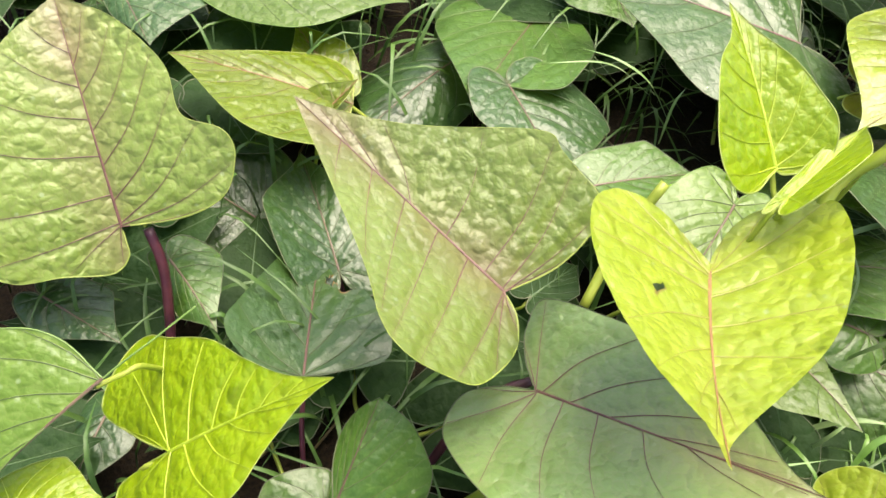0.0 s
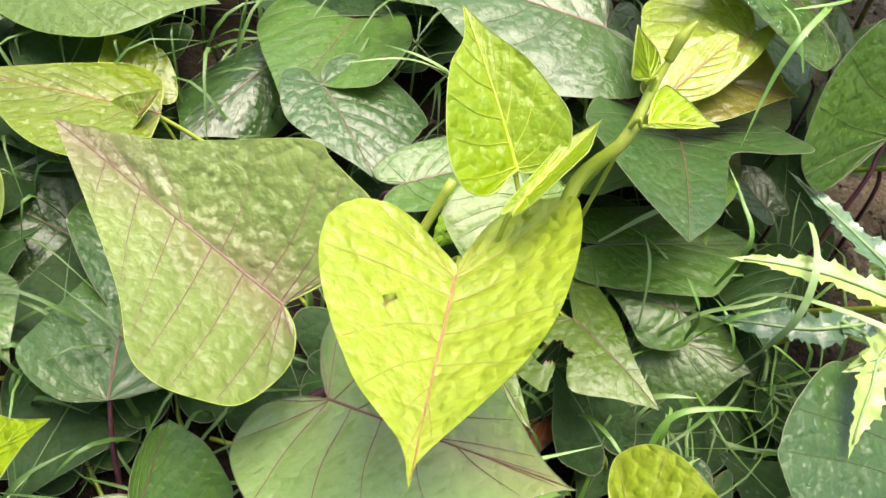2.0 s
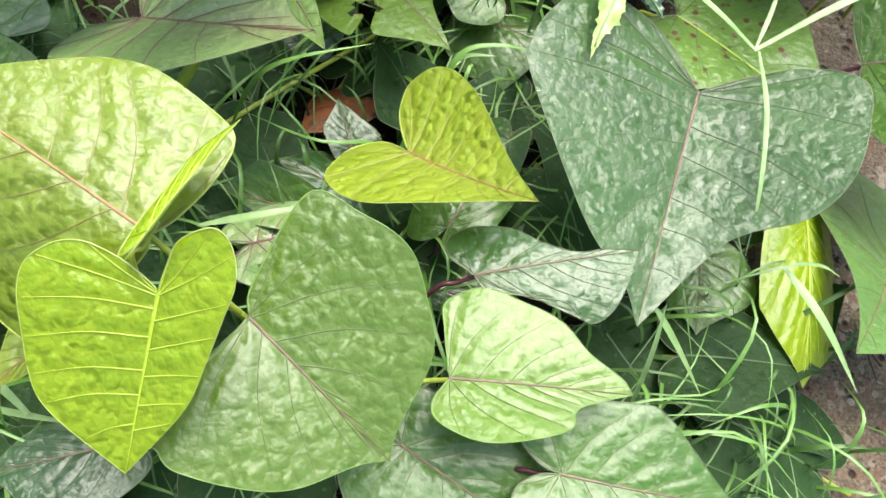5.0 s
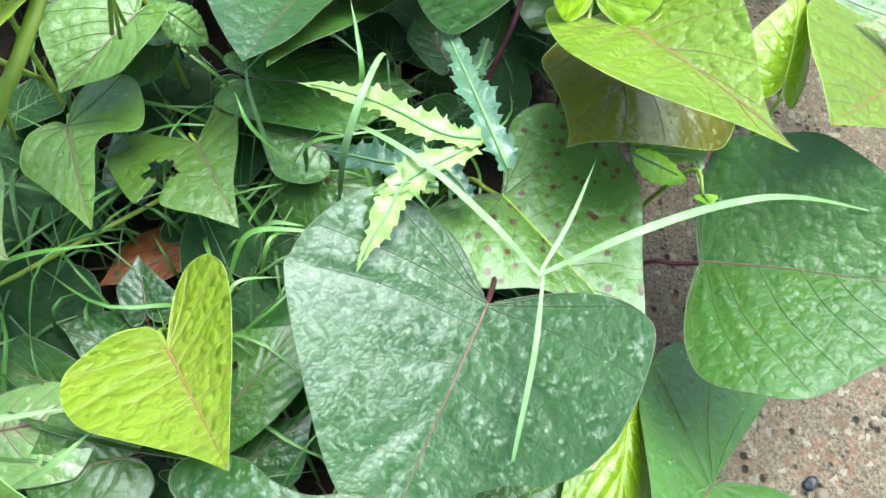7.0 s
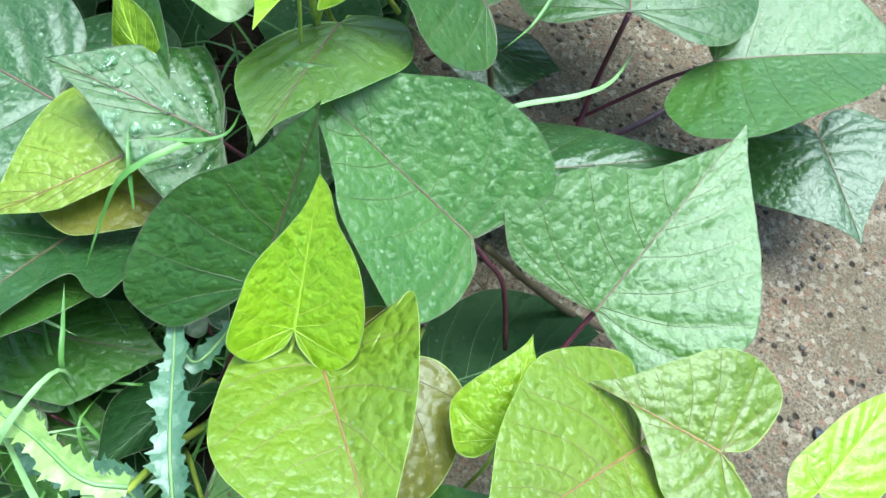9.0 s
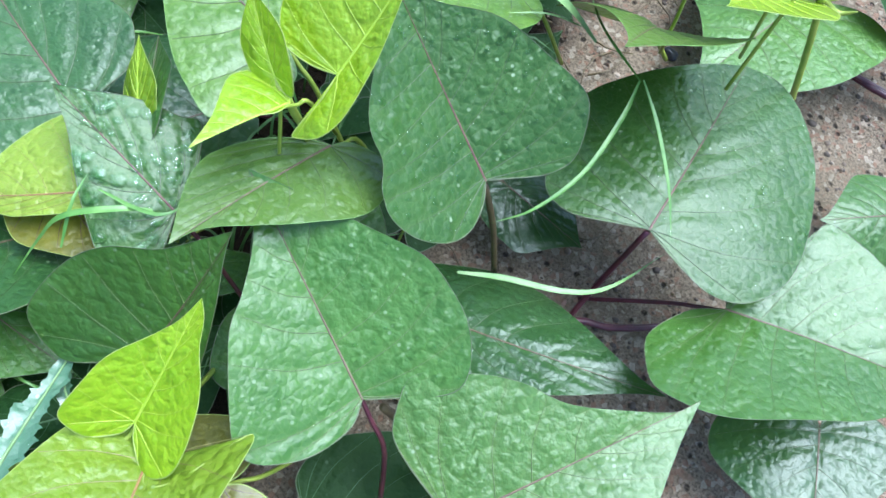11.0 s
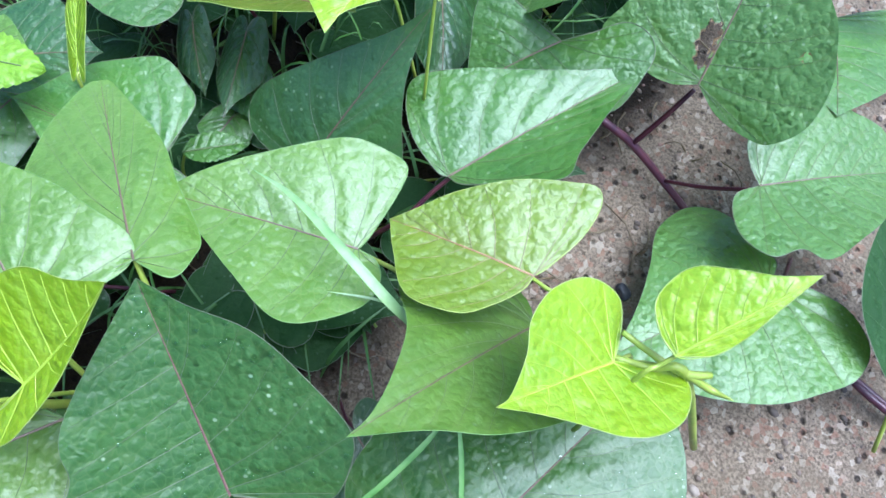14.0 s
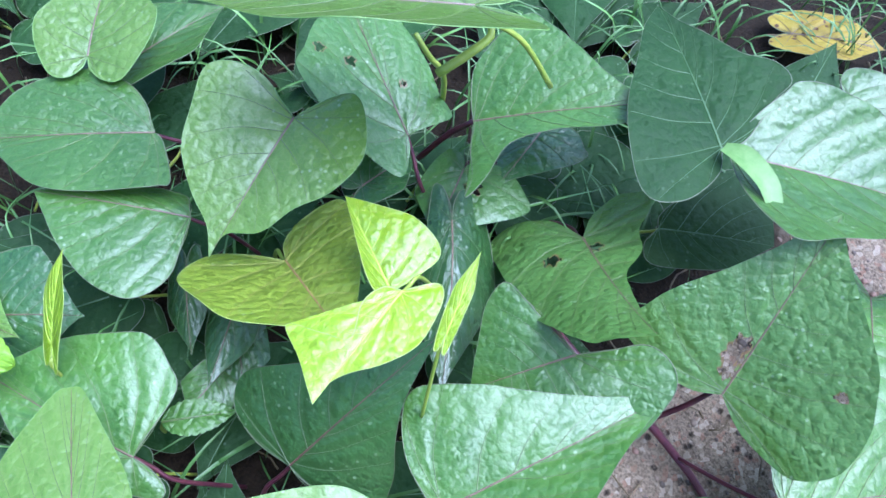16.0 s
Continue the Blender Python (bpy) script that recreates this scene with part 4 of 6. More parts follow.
leaf(vine_k, "lime", (0.4128, 0.4270, 0.1767), 75.6, 22.9, 0.0489, (0, 0.0210, -3, 0.00, 0.42, 0.08, 0.82, 0.24, 1.00, 0.43, 0.94, 0.59, 0.67, 0.77, 0.31), (0, 0.0055, -14, 0.07, 0.37, 0.22, 1.00, 0.42, 0.98, 0.69, 0.50, 0.90, 0.16), arch=0.055)
leaf(vine_l, "green", (0.2994, 0.4424, 0.0965), 77.7, 6.4, 0.1037, (0, 0.0479, 2, -0.03, 0.11, -0.04, 0.51, 0.02, 0.87, 0.13, 1.00, 0.34, 0.81, 0.52, 0.55, 0.73, 0.29, 0.91, 0.10), (0, 0.0394, 33, 0.04, 0.25, 0.21, 0.65, 0.36, 1.00, 0.50, 0.73, 0.70, 0.41, 0.90, 0.15), arch=0.05)
leaf(vine_n, "green", (0.2848, 0.5265, 0.1042), -112.4, -23.0, 0.0494, (0, 0.0407, -4, -0.29, 0.06, -0.61, 0.14, -0.74, 0.45, -0.60, 0.75, -0.16, 1.00, 0.29, 0.69, 0.71, 0.30), (0, 0.0396, 12, 0.09, 0.22, 0.25, 0.74, 0.39, 1.00, 0.61, 0.80, 0.80, 0.44), arch=0.05)
leaf(vine_m, "sap", (0.3387, 0.5762, 0.0816), 112.7, 35.9, 0.0956, (0, 0.0544, -2, -0.05, 0.23, -0.04, 0.52, 0.05, 1.00, 0.21, 0.91, 0.37, 0.78, 0.55, 0.52, 0.72, 0.31, 0.88, 0.15), (0, 0.0565, 26, -0.11, 0.29, -0.15, 0.62, -0.13, 0.81, 0.01, 0.97, 0.24, 1.00, 0.41, 0.86, 0.56, 0.69, 0.85, 0.20), bites=((0.12, 0.045, 0.04), (0.2, 0.06, 0.05), (0.27, 0.055, 0.04), (0.3, -0.42, 0.02)), stalk=False, arch=0.034)
leaf(vine_m, "sap", (0.3951, 0.5701, 0.0635), 58.3, -7.7, 0.0825, (0, 0.0396, 5, -0.03, 0.31, 0.02, 0.67, 0.28, 0.93, 0.61, 1.00, 0.84, 0.86, 1.02, 0.54), (0, 0.0533, 26, -0.19, 0.09, -0.30, 0.55, -0.23, 0.86, -0.04, 0.85, 0.04, 1.00, 0.29, 0.87, 0.60, 0.63, 0.82, 0.31), stalk=False, arch=0.051)
leaf(vine_m, "green", (0.3557, 0.6934, 0.0500), -56.2, 10.4, 0.0749, (0, 0.0695, -7, -0.07, 0.13, -0.24, 0.40, -0.50, 0.79, -0.48, 0.98, -0.24, 1.00, 0.09, 0.85, 0.50, 0.53, 0.75, 0.30), (0, 0.0250, -10, -0.10, 0.30, -0.49, 0.84, -0.32, 1.00, 0.14, 0.96, 0.58, 0.82, 0.85, 0.46), arch=0.05)
leaf(vine_m, "sap", (0.4334, 0.5419, 0.0500), -108.1, -3.2, 0.0883, (0, 0.0577, 11, -0.19, 0.17, -0.31, 0.47, -0.28, 0.82, -0.10, 1.00, 0.12, 0.99, 0.38, 0.90, 0.67, 0.64, 0.88, 0.31), (0, 0.0653, -27, -0.12, 0.16, -0.08, 0.44, -0.09, 0.78, 0.05, 1.00, 0.30, 0.91, 0.54, 0.56, 0.77, 0.25), arch=0.05)
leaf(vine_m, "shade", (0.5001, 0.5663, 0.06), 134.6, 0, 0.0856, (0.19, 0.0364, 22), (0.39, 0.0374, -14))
leaf(vine_p, "sap", (0.2409, 0.5804, 0.0709), -34.2, 48.1, 0.1063, (0, 0.0432, 20, -0.18, 0.25, -0.27, 0.69, -0.12, 1.00, -0.01, 0.83, 0.10, 0.60, 0.28, 0.50, 0.42, 0.20, 0.62, 0.10), (0, 0.0463, -22, -0.19, 0.24, -0.31, 0.67, -0.27, 0.99, -0.02, 1.00, 0.35, 0.90, 0.66, 0.77, 0.91, 0.55, 0.97, 0.30), bites=((0.12, 0.03, 0.03), (0.17, -0.2, 0.04)), arch=-0.053)
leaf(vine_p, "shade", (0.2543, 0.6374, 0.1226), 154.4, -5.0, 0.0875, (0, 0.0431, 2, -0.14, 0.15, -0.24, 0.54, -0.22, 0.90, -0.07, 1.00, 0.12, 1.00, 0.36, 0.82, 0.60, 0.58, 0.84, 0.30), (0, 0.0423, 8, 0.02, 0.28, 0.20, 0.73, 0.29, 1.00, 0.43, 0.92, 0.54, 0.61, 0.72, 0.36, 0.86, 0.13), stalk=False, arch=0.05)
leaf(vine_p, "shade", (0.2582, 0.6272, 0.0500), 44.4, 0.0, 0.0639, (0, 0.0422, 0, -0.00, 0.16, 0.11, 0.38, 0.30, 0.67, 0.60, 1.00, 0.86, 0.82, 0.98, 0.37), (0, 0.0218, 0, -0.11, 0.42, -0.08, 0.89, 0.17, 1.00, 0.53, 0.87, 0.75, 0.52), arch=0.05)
leaf(vine_o, "green", (0.1638, 0.5684, 0.0900), 50.0, 18.3, 0.0955, (0, 0.0538, 8, -0.01, 0.20, 0.01, 0.54, 0.13, 0.79, 0.32, 1.00, 0.44, 0.85, 0.58, 0.56, 0.74, 0.25, 0.89, 0.03), (0, 0.0625, 28, 0.01, 0.37, 0.05, 0.75, 0.04, 1.00, 0.12, 0.77, 0.21, 0.36, 0.43, 0.23, 0.65, 0.25, 0.81, 0.20), stalk=False, arch=0.05)
leaf(vine_o, "fresh", (0.1274, 0.4900, 0.1201), -66.9, -13.6, 0.0723, (0, 0.0373, 5, -0.23, 0.28, -0.31, 0.51, -0.21, 0.78, 0.03, 1.00, 0.30, 0.92, 0.50, 0.61, 0.72, 0.40, 0.83, 0.04), (0, 0.0449, 7, -0.05, 0.18, -0.13, 0.45, -0.13, 0.78, -0.00, 1.00, 0.27, 0.92, 0.50, 0.76, 0.71, 0.46, 0.84, 0.17), arch=0.05)
leaf(vine_o, "green", (0.1224, 0.4297, 0.0800), -134.2, 6.1, 0.0716, (0, 0.0455, 5, 0.01, 0.37, 0.03, 0.69, 0.13, 0.91, 0.29, 1.00, 0.51, 0.87, 0.75, 0.53, 0.90, 0.22), (0, 0.0212, -38, 0.09, 0.82, 0.26, 1.00, 0.50, 0.73, 0.75, 0.35), arch=0.05)
leaf(vine_o, "green", (0.0762, 0.4391, 0.085), -122.4, 0, 0.0876, (0.03, 0.035, 13, -0.11, 0.88, 0.58, 0.86), (0.42, 0.0388, -3, 0.05, 0.39, 0.77, 0.64))
leaf(vine_n, "gold", (0.1660, 0.4538, 0.0770), -5.0, 42.8, 0.0918, (0, 0.0411, 0, -0.20, 0.13, -0.33, 0.50, -0.35, 1.00, -0.09, 1.00, 0.44, 0.61, 0.81, 0.22), (0, 0.0491, 26, -0.16, 0.29, -0.19, 0.66, 0.05, 1.00, 0.35, 0.95, 0.56, 0.78, 0.69, 0.38, 0.84, 0.10), arch=-0.0)
leaf(vine_n, "lime", (0.2305, 0.4727, 0.1581), -73.1, 2.3, 0.0508, (0, 0.0166, 5, -0.20, 0.57, -0.03, 0.92, 0.26, 1.00, 0.51, 0.68, 0.69, 0.22, 0.83, 0.00), (0, 0.0253, -9, 0.06, 0.24, 0.25, 0.34, 0.50, 0.15, 0.58, 0.53, 0.67, 1.00, 0.82, 0.53), arch=0.05)
leaf(vine_n, "lime", (0.2208, 0.4750, 0.1276), 168.2, 0.0, 0.0462, (0, 0.0083, 38, 0.06, 1.00, 0.34, 0.89, 0.68, 0.42), (0, 0.0265, -2, 0.02, 0.28, 0.10, 0.88, 0.30, 1.00, 0.56, 0.82, 0.79, 0.41), arch=0.05)
leaf(vine_n, "lime", (0.2519, 0.4766, 0.155), 119.1, 18.2, 0.032, (0.43, 0.0038, -10), (0.46, 0.0036, -6))
leaf(vine_l, "slate", (0.2448, 0.4029, 0.0720), 87.8, 39.1, 0.0967, (0, 0.0452, 1, -0.09, 0.44, -0.08, 0.86, 0.06, 1.00, 0.34, 0.73, 0.58, 0.42, 0.79, 0.16), (0, 0.0426, -27, 0.03, 0.46, 0.10, 1.00, 0.31, 0.85, 0.52, 0.55, 0.68, 0.30, 0.84, 0.15), arch=0.05)
leaf(vine_n, "green", (0.2032, 0.3531, 0.08), -155.5, 0, 0.0806, (0.47, 0.0174, -4), (0.32, 0.0469, 2, -0, 0.69, 0.72, 0.53))
leaf(vine_o, "fresh", (0.1652, 0.5539, 0.19), -125.9, 0, 0.1024, (0.46, 0.0466, 43), (0.51, 0.0466, -33))
leaf(vine_o, "fresh", (0.023, 0.4339, 0.09), 138.5, 0, 0.0565, (0.27, 0.0278, 5), (0.42, 0.0321, 10))
leaf(vine_o, "green", (0.0217, 0.4443, 0.07), 92.1, 0, 0.0668, (0.44, 0.0305, -13), (0.43, 0.0315, 31))
leaf(vine_p, "straw", (0.2056, 0.8193, 0.015), 39.1, 4.6, 0.0619, (0.51, 0.0266, -12), (0.39, 0.0309, 26))
leaf(vine_q, "green", (0.1085, 0.3177, 0.05), -73.9, 0, 0.049, (0.56, 0.0244, -17), (0.45, 0.0252, -13))
leaf(vine_b, "lime", (0.1098, 0.1053, 0.152), 41.4, 15.1, 0.0308, (0.52, 0.0034, -12), (0.41, 0.0153, 66))
leaf(vine_q, "fresh", (-0.0672, 0.2893, 0.05), -14.1, 3.5, 0.0825, (0.41, 0.0429, -29), (0.4, 0.0354, 0))
leaf(vine_q, "dark", (-0.1239, 0.2741, 0.05), -58.9, 0, 0.0468, (0.52, 0.0413, -7), (0.29, 0.0102, -31))
leaf(vine_q, "moss", (-0.0203, 0.2335, 0.035), 123.4, 7.4, 0.0387, (0.28, 0.0165, 28), (0.34, 0.0164, 1))
leaf(vine_a, "dark", (-0.1178, 0.1167, 0.04), -28.4, 0, 0.0364, (0.37, 0.0179, -23), (0.19, 0.0123, -6))
leaf(vine_a, "green", (-0.0723, 0.1298, 0.05), -52.4, 0, 0.0358, (0.17, 0.0163, -10), (0.48, 0.0122, -45))
leaf(vine_a, "dark", (-0.0886, 0.0771, 0.03), -102.3, 0, 0.0303, (0.3, 0.0134, -2), (0.54, 0.0139, -23))
leaf(vine_a, "green", (-0.0074, 0.0433, 0.05), -144.7, 0, 0.0305, (0.6, 0.014, 8), (0.34, 0.0164, 4))
leaf(vine_d, "green", (0.1907, -0.0945, 0.075), -14.4, 0, 0.06, (0.41, 0.0267, 8), (0.28, 0.0274, 5))
leaf(vine_d, "green", (0.1425, -0.0809, 0.065), -38.5, -4.9, 0.0582, (0.61, 0.0248, 6), (0.01, 0.0283, -6))
leaf(vine_d, "dark", (0.0515, -0.0717, 0.05), -171.3, 0, 0.0406, (0.44, 0.0198, 3), (0.62, 0.0119, -14))
leaf(vine_d, "gold", (0.0392, -0.0417, 0.08), -138.5, -11.6, 0.0248, (0.38, 0.0105, 44), (0.22, 0.0114, -9))
leaf(vine_b, "dead", (0.1485, 0.0828, 0.015), -148.4, 6.3, 0.0454, (0.46, 0.0092, -7), (0.46, 0.0228, -31))
leaf(vine_b, "dark", (0.1332, 0.047, 0.03), 102, 12.5, 0.0231, (0.37, 0.0098, 6), (-0.01, 0.0135, 2))
leaf(vine_d, "dark", (0.1367, 0.024, 0.03), 156, 7.6, 0.038, (0.23, 0.0136, 10), (0.77, 0.0173, -28))
leaf(vine_d, "dull", (0.0949, -0.0029, 0.05), 14.2, 0, 0.041, (0.35, 0.0157, -14), (0.5, 0.0223, 3))
leaf(vine_c, "green", (0.1989, 0.1143, 0.05), 161, 0, 0.0311, (0.28, 0.0193, -13), (0.83, 0.0137, 7))
leaf(vine_b, "dark", (0.1172, 0.1096, 0.02), 71.9, 0, 0.0466, (0.64, 0.0152, 3), (0.28, 0.0199, 27))
leaf(vine_n, "dark", (0.1941, 0.5331, 0.07), -41.4, 0, 0.088, (0.27, 0.0327, -43), (0.56, 0.0156, -22))
leaf(vine_o, "green", (0.1717, 0.5594, 0.06), -62.1, 0, 0.0432, (0.13, 0.0401, -1), (0.4, 0.0212, -20), bites=((0.2, 0.2, 0.1), (0.5, -0.1, 0.08)))
leaf(vine_p, "dark", (0.1781, 0.6098, 0.06), -74.1, 0, 0.0436, (-0.15, 0.0284, 7), (0.36, 0.0204, -30))
leaf(vine_o, "dark", (0.1286, 0.4151, 0.05), -27.7, 0, 0.0471, (0.47, 0.0096, -6), (0.33, 0.0175, -45))
leaf(vine_n, "dark", (0.1645, 0.4212, 0.045), -28.1, 0, 0.0374, (0.65, 0.015, -21), (0.37, 0.0177, -15), bites=((0.3, -0.2, 0.15),))
leaf(vine_n, "green", (0.1825, 0.3991, 0.04), -73.7, 0, 0.0241, (0.37, 0.0155, -9), (0.68, 0.0126, 0))
leaf(vine_o, "dark", (0.1462, 0.5112, 0.055), 87.9, 0, 0.0365, (0.42, 0.0176, 3), (0.39, 0.0163, 14))
leaf(vine_p, "green", (0.2655, 0.7602, 0.07), 5.6, 0, 0.0427, (0.35, 0.0241, 13), (0.35, 0.0211, 0))
leaf(vine_c, "lime", (0.222, 0.234, 0.12), 120, 36.4, 0.0337, (0.2, 0.0112, -45), (0.41, 0.0097, 28))
leaf(vine_i, "green", (0.2233, 0.2356, 0.12), 116.6, 16.4, 0.0354, (0.56, 0.0068, -45), (0.55, 0.0142, 46))
leaf(vine_n, "dark", (0.1585, 0.4306, 0.06), -50, 0, 0.0518, (0.38, 0.0154, -38), (0.27, 0.0214, -45))
leaf(vine_q, "fresh", (0.0913, 0.3195, 0.075), 28.6, 6.7, 0.0429, (0.1, 0.0223, 1), (0.38, 0.0129, 2))
leaf(vine_g, "olive", (0.3308, 0.1435, 0.1), -129.1, 4.2, 0.0684, (0.25, 0.0442, -7), (0.38, 0.0367, -26))
leaf(vine_b, "fresh", (0.1055, 0.1077, 0.0680), -68.2, 9.5, 0.0489, (0, 0.0282, 0, -0.29, 0.21, -0.43, 0.54, -0.32, 1.00, 0.21, 0.91, 0.21, 0.49, 0.30, 0.29, 0.64, 0.18), (0, 0.0176, 0, -0.06, 0.27, 0.04, 0.84, 0.33, 1.00, 0.63, 0.54, 0.86, 0.20), arch=0.05)
leaf(vine_b, "fresh", (0.131, 0.1441, 0.09), -124.9, -7.1, 0.0407, (0.48, 0.0159, 19), (0.55, 0.0235, 5))
leaf(vine_c, "green", (0.1334, 0.1573, 0.06), -113.4, -10, 0.0289, (0.56, 0.0094, 13), (0.3, 0.0168, 4))
leaf(vine_c, "green", (0.1723, 0.145, 0.05), -1.4, 0, 0.07, (0.46, 0.0319, -29), (0.5, 0.0286, 15))
leaf(vine_d, "green", (0.1683, 0.003, 0.045), 53.6, 6.4, 0.0448, (0.51, 0.0198, -12), (0.56, 0.0165, -1), bites=((0.4, 0.2, 0.03),))
leaf(vine_d, "dark", (0.17, -0.0161, 0.03), 36.2, 7, 0.0408, (0.35, 0.0154, -45), (0.47, 0.0169, -10))
leaf(vine_d, "green", (0.1118, 0.0133, 0.04), 159.2, 0, 0.0338, (0.3, 0.0062, -2), (0.71, 0.0149, 35))
leaf(vine_c, "shade", (0.2282, 0.1679, 0.04), 140.7, 0, 0.031, (0.51, 0.0171, 6), (0.42, 0.0153, 9))
leaf(vine_g, "dark", (0.253, 0.1617, 0.05), 119.9, 0, 0.0284, (0.39, 0.0139, 18), (0.53, 0.0117, 8))
leaf(vine_g, "shade", (0.255, 0.1293, 0.055), -127.2, 0, 0.0458, (0.26, 0.0128, -45), (0.47, 0.0262, -33))
leaf(vine_c, "green", (0.1936, 0.1122, 0.035), -32.2, 6.8, 0.0422, (0.51, 0.02, -14), (0.59, 0.0289, -20))
leaf(vine_d, "dark", (0.1544, -0.0151, 0.03), -13.2, 0, 0.0359, (0.35, 0.0108, -26), (0.45, 0.008, -19))
leaf(vine_b, "shade", (0.0693, 0.1328, 0.03), 37.2, 0, 0.0259, (0.52, 0.0126, -7), (0.59, 0.0115, 10))
leaf(vine_o, "green", (0.1469, 0.5405, 0.08), 164.9, 3.1, 0.0931, (0.44, 0.0438, 23, -0.22, 0.35, 0.77, 0.57), (0.4, 0.0283, -15, 0.05, 0.98, 0.81, 0.71), bites=((0.5, 0.15, 0.03), (0.3, -0.1, 0.02), (0.6, 0.3, 0.03)))
leaf_BG2 = leaf(vine_p, "green", (0.2573, 0.6405, 0.1200), 39.0, -2.9, 0.0987, (0, 0.0398, 20, 0.06, 0.42, 0.18, 0.83, 0.24, 1.00, 0.44, 0.99, 0.64, 0.89, 0.85, 0.50), (0, 0.0560, 29, 0.04, 0.46, 0.12, 0.84, 0.20, 1.00, 0.40, 0.85, 0.63, 0.68, 0.86, 0.35), stalk=False, arch=0.05)
leaf(vine_q, "dark", (0.1061, 0.3285, 0.075), 53.4, 0, 0.047, (0.42, 0.0325, 2), (0.52, 0.0207, -24))
leaf(vine_n, "lime", (0.1491, 0.3534, 0.1), 132.6, 28.8, 0.0415, (0.46, 0.0119, -45), (0.64, 0.016, 51))
leaf(vine_c, "gold", (0.223, 0.2021, 0.113), -146.2, -10.3, 0.0561, (0.46, 0.0086, -5), (0.24, 0.0416, -10), arch=0.02)
leaf(vine_c, "olive", (0.1991, 0.2009, 0.0930), -18, 5.7, 0.0507, (0.34, 0.0316, 24), (0.28, 0.0248, 7))
leaf(vine_m, "lime", (0.3726, 0.7125, 0.0873), -154.0, 21.8, 0.0391, (0, 0.0068, -9, -0.43, 0.00, -0.61, 0.26, -0.06, 1.00, 0.51, 0.45), (0, 0.0424, -0, -0.21, 0.28, -0.45, 0.72, -0.37, 1.00, -0.13, 0.97, 0.23, 0.79, 0.62, 0.46), arch=0.018)
leaf(vine_h, "lime", (0.5106, 0.1248, 0.0800), 52.4, 4.9, 0.0587, (0, 0.0143, 0, -0.19, 0.18, -0.14, 0.70, 0.05, 1.00, 0.40, 0.88, 0.67, 0.65, 0.86, 0.36), (0, 0.0196, 0, -0.02, 0.50, 0.15, 0.87, 0.45, 1.00, 0.76, 0.64), arch=0.02)
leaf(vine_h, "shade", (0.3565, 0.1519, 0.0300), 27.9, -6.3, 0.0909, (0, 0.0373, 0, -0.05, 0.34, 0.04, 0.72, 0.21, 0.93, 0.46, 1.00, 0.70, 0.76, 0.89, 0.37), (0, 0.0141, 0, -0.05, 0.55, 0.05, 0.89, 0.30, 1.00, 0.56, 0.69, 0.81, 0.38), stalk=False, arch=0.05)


# ---- stems of the vines ----
tube("stem", [(0.0368, 0.0488, 0.0040), (0.0715, 0.0644, 0.0600), (0.1072, 0.0849, 0.1220), (0.1170, 0.0934, 0.1370), (0.1255, 0.1118, 0.1490), (0.1354, 0.1160, 0.1630), (0.1425, 0.1270, 0.1720), (0.1465, 0.1320, 0.1790)],
     [0.0024, 0.0024, 0.0023, 0.0022, 0.0021, 0.0018, 0.0014, 0.0007], STEM["green"], vine_c, "thick yellow-green shoot stem", 9, 34)
tube("tip_bud", [(0.1455, 0.1310, 0.1770), (0.1470, 0.1330, 0.1830), (0.1500, 0.1350, 0.1870)], [0.0014, 0.0016, 0.0004], STEM["green"], vine_c)
tube("stem", [(-0.0751, 0.13, 0.072), (-0.0704, 0.12, 0.06), (-0.0703, 0.1044, 0.035), (-0.0734, 0.0906, 0.01)], [0.0019, 0.0019, 0.0019, 0.0018], STEM["purple"], vine_a, "dark purple leaf stalk", 9, 16)
tube("stem", [(0.0614, 0.087, 0.055), (0.05, 0.083, 0.05), (0.0362, 0.0737, 0.03), (0.0255, 0.0616, 0.008)], [0.0018, 0.0021, 0.0020, 0.0018], STEM["purple"], vine_b, "reddish purple stem", 9, 16)
tube("stem", [(0.2136, 0.5517, 0.03), (0.2823, 0.5486, 0.04), (0.3113, 0.5521, 0.036), (0.3313, 0.5599, 0.026), (0.3566, 0.5648, 0.012), (0.3768, 0.5661, 0.004), (0.416, 0.5573, 0.004)],
     [0.0021, 0.0022, 0.0022, 0.0024, 0.0022, 0.0022, 0.0018], STEM["purple"], vine_m, "glossy dark purple vine stem", 9, 26)
tube("stem", [(0.3313, 0.5599, 0.026), (0.3352, 0.5707, 0.05), (0.3373, 0.5824, 0.068)], [0.0016, 0.0015, 0.0013], STEM["purple"], vine_m, "dark purple leaf stalk", 8, 10)
tube("stem", [(0.3566, 0.5648, 0.012), (0.3771, 0.5672, 0.034), (0.3939, 0.5691, 0.058)], [0.0012, 0.0012, 0.0012], STEM["purple"], vine_m, "dark purple leaf stalk", 8, 10)
tube("stem", [(0.4795, 0.5644, 0.006), (0.5056, 0.5582, 0.01), (0.5273, 0.5596, 0.01), (0.5558, 0.5654, 0.006)], [0.0022, 0.0022, 0.0022, 0.0022], STEM["purple"], vine_m, "glossy dark purple vine stem", 9, 16)
tube("stem", [(0.3903, 0.2616, 0.004), (0.417, 0.3048, 0.01), (0.4395, 0.3166, 0.01), (0.4623, 0.3338, 0.008), (0.4952, 0.365, 0.004)], [0.002, 0.002, 0.002, 0.0019, 0.0018], STEM["purple"], vine_j, "dark purple vine stem on the concrete", 9, 18)
tube("stem", [(0.417, 0.3048, 0.01), (0.4179, 0.3218, 0.04), (0.4178, 0.3311, 0.094)], [0.0016, 0.0016, 0.0014], STEM["purple"], vine_j, "dark purple leaf stalk", 8, 12)
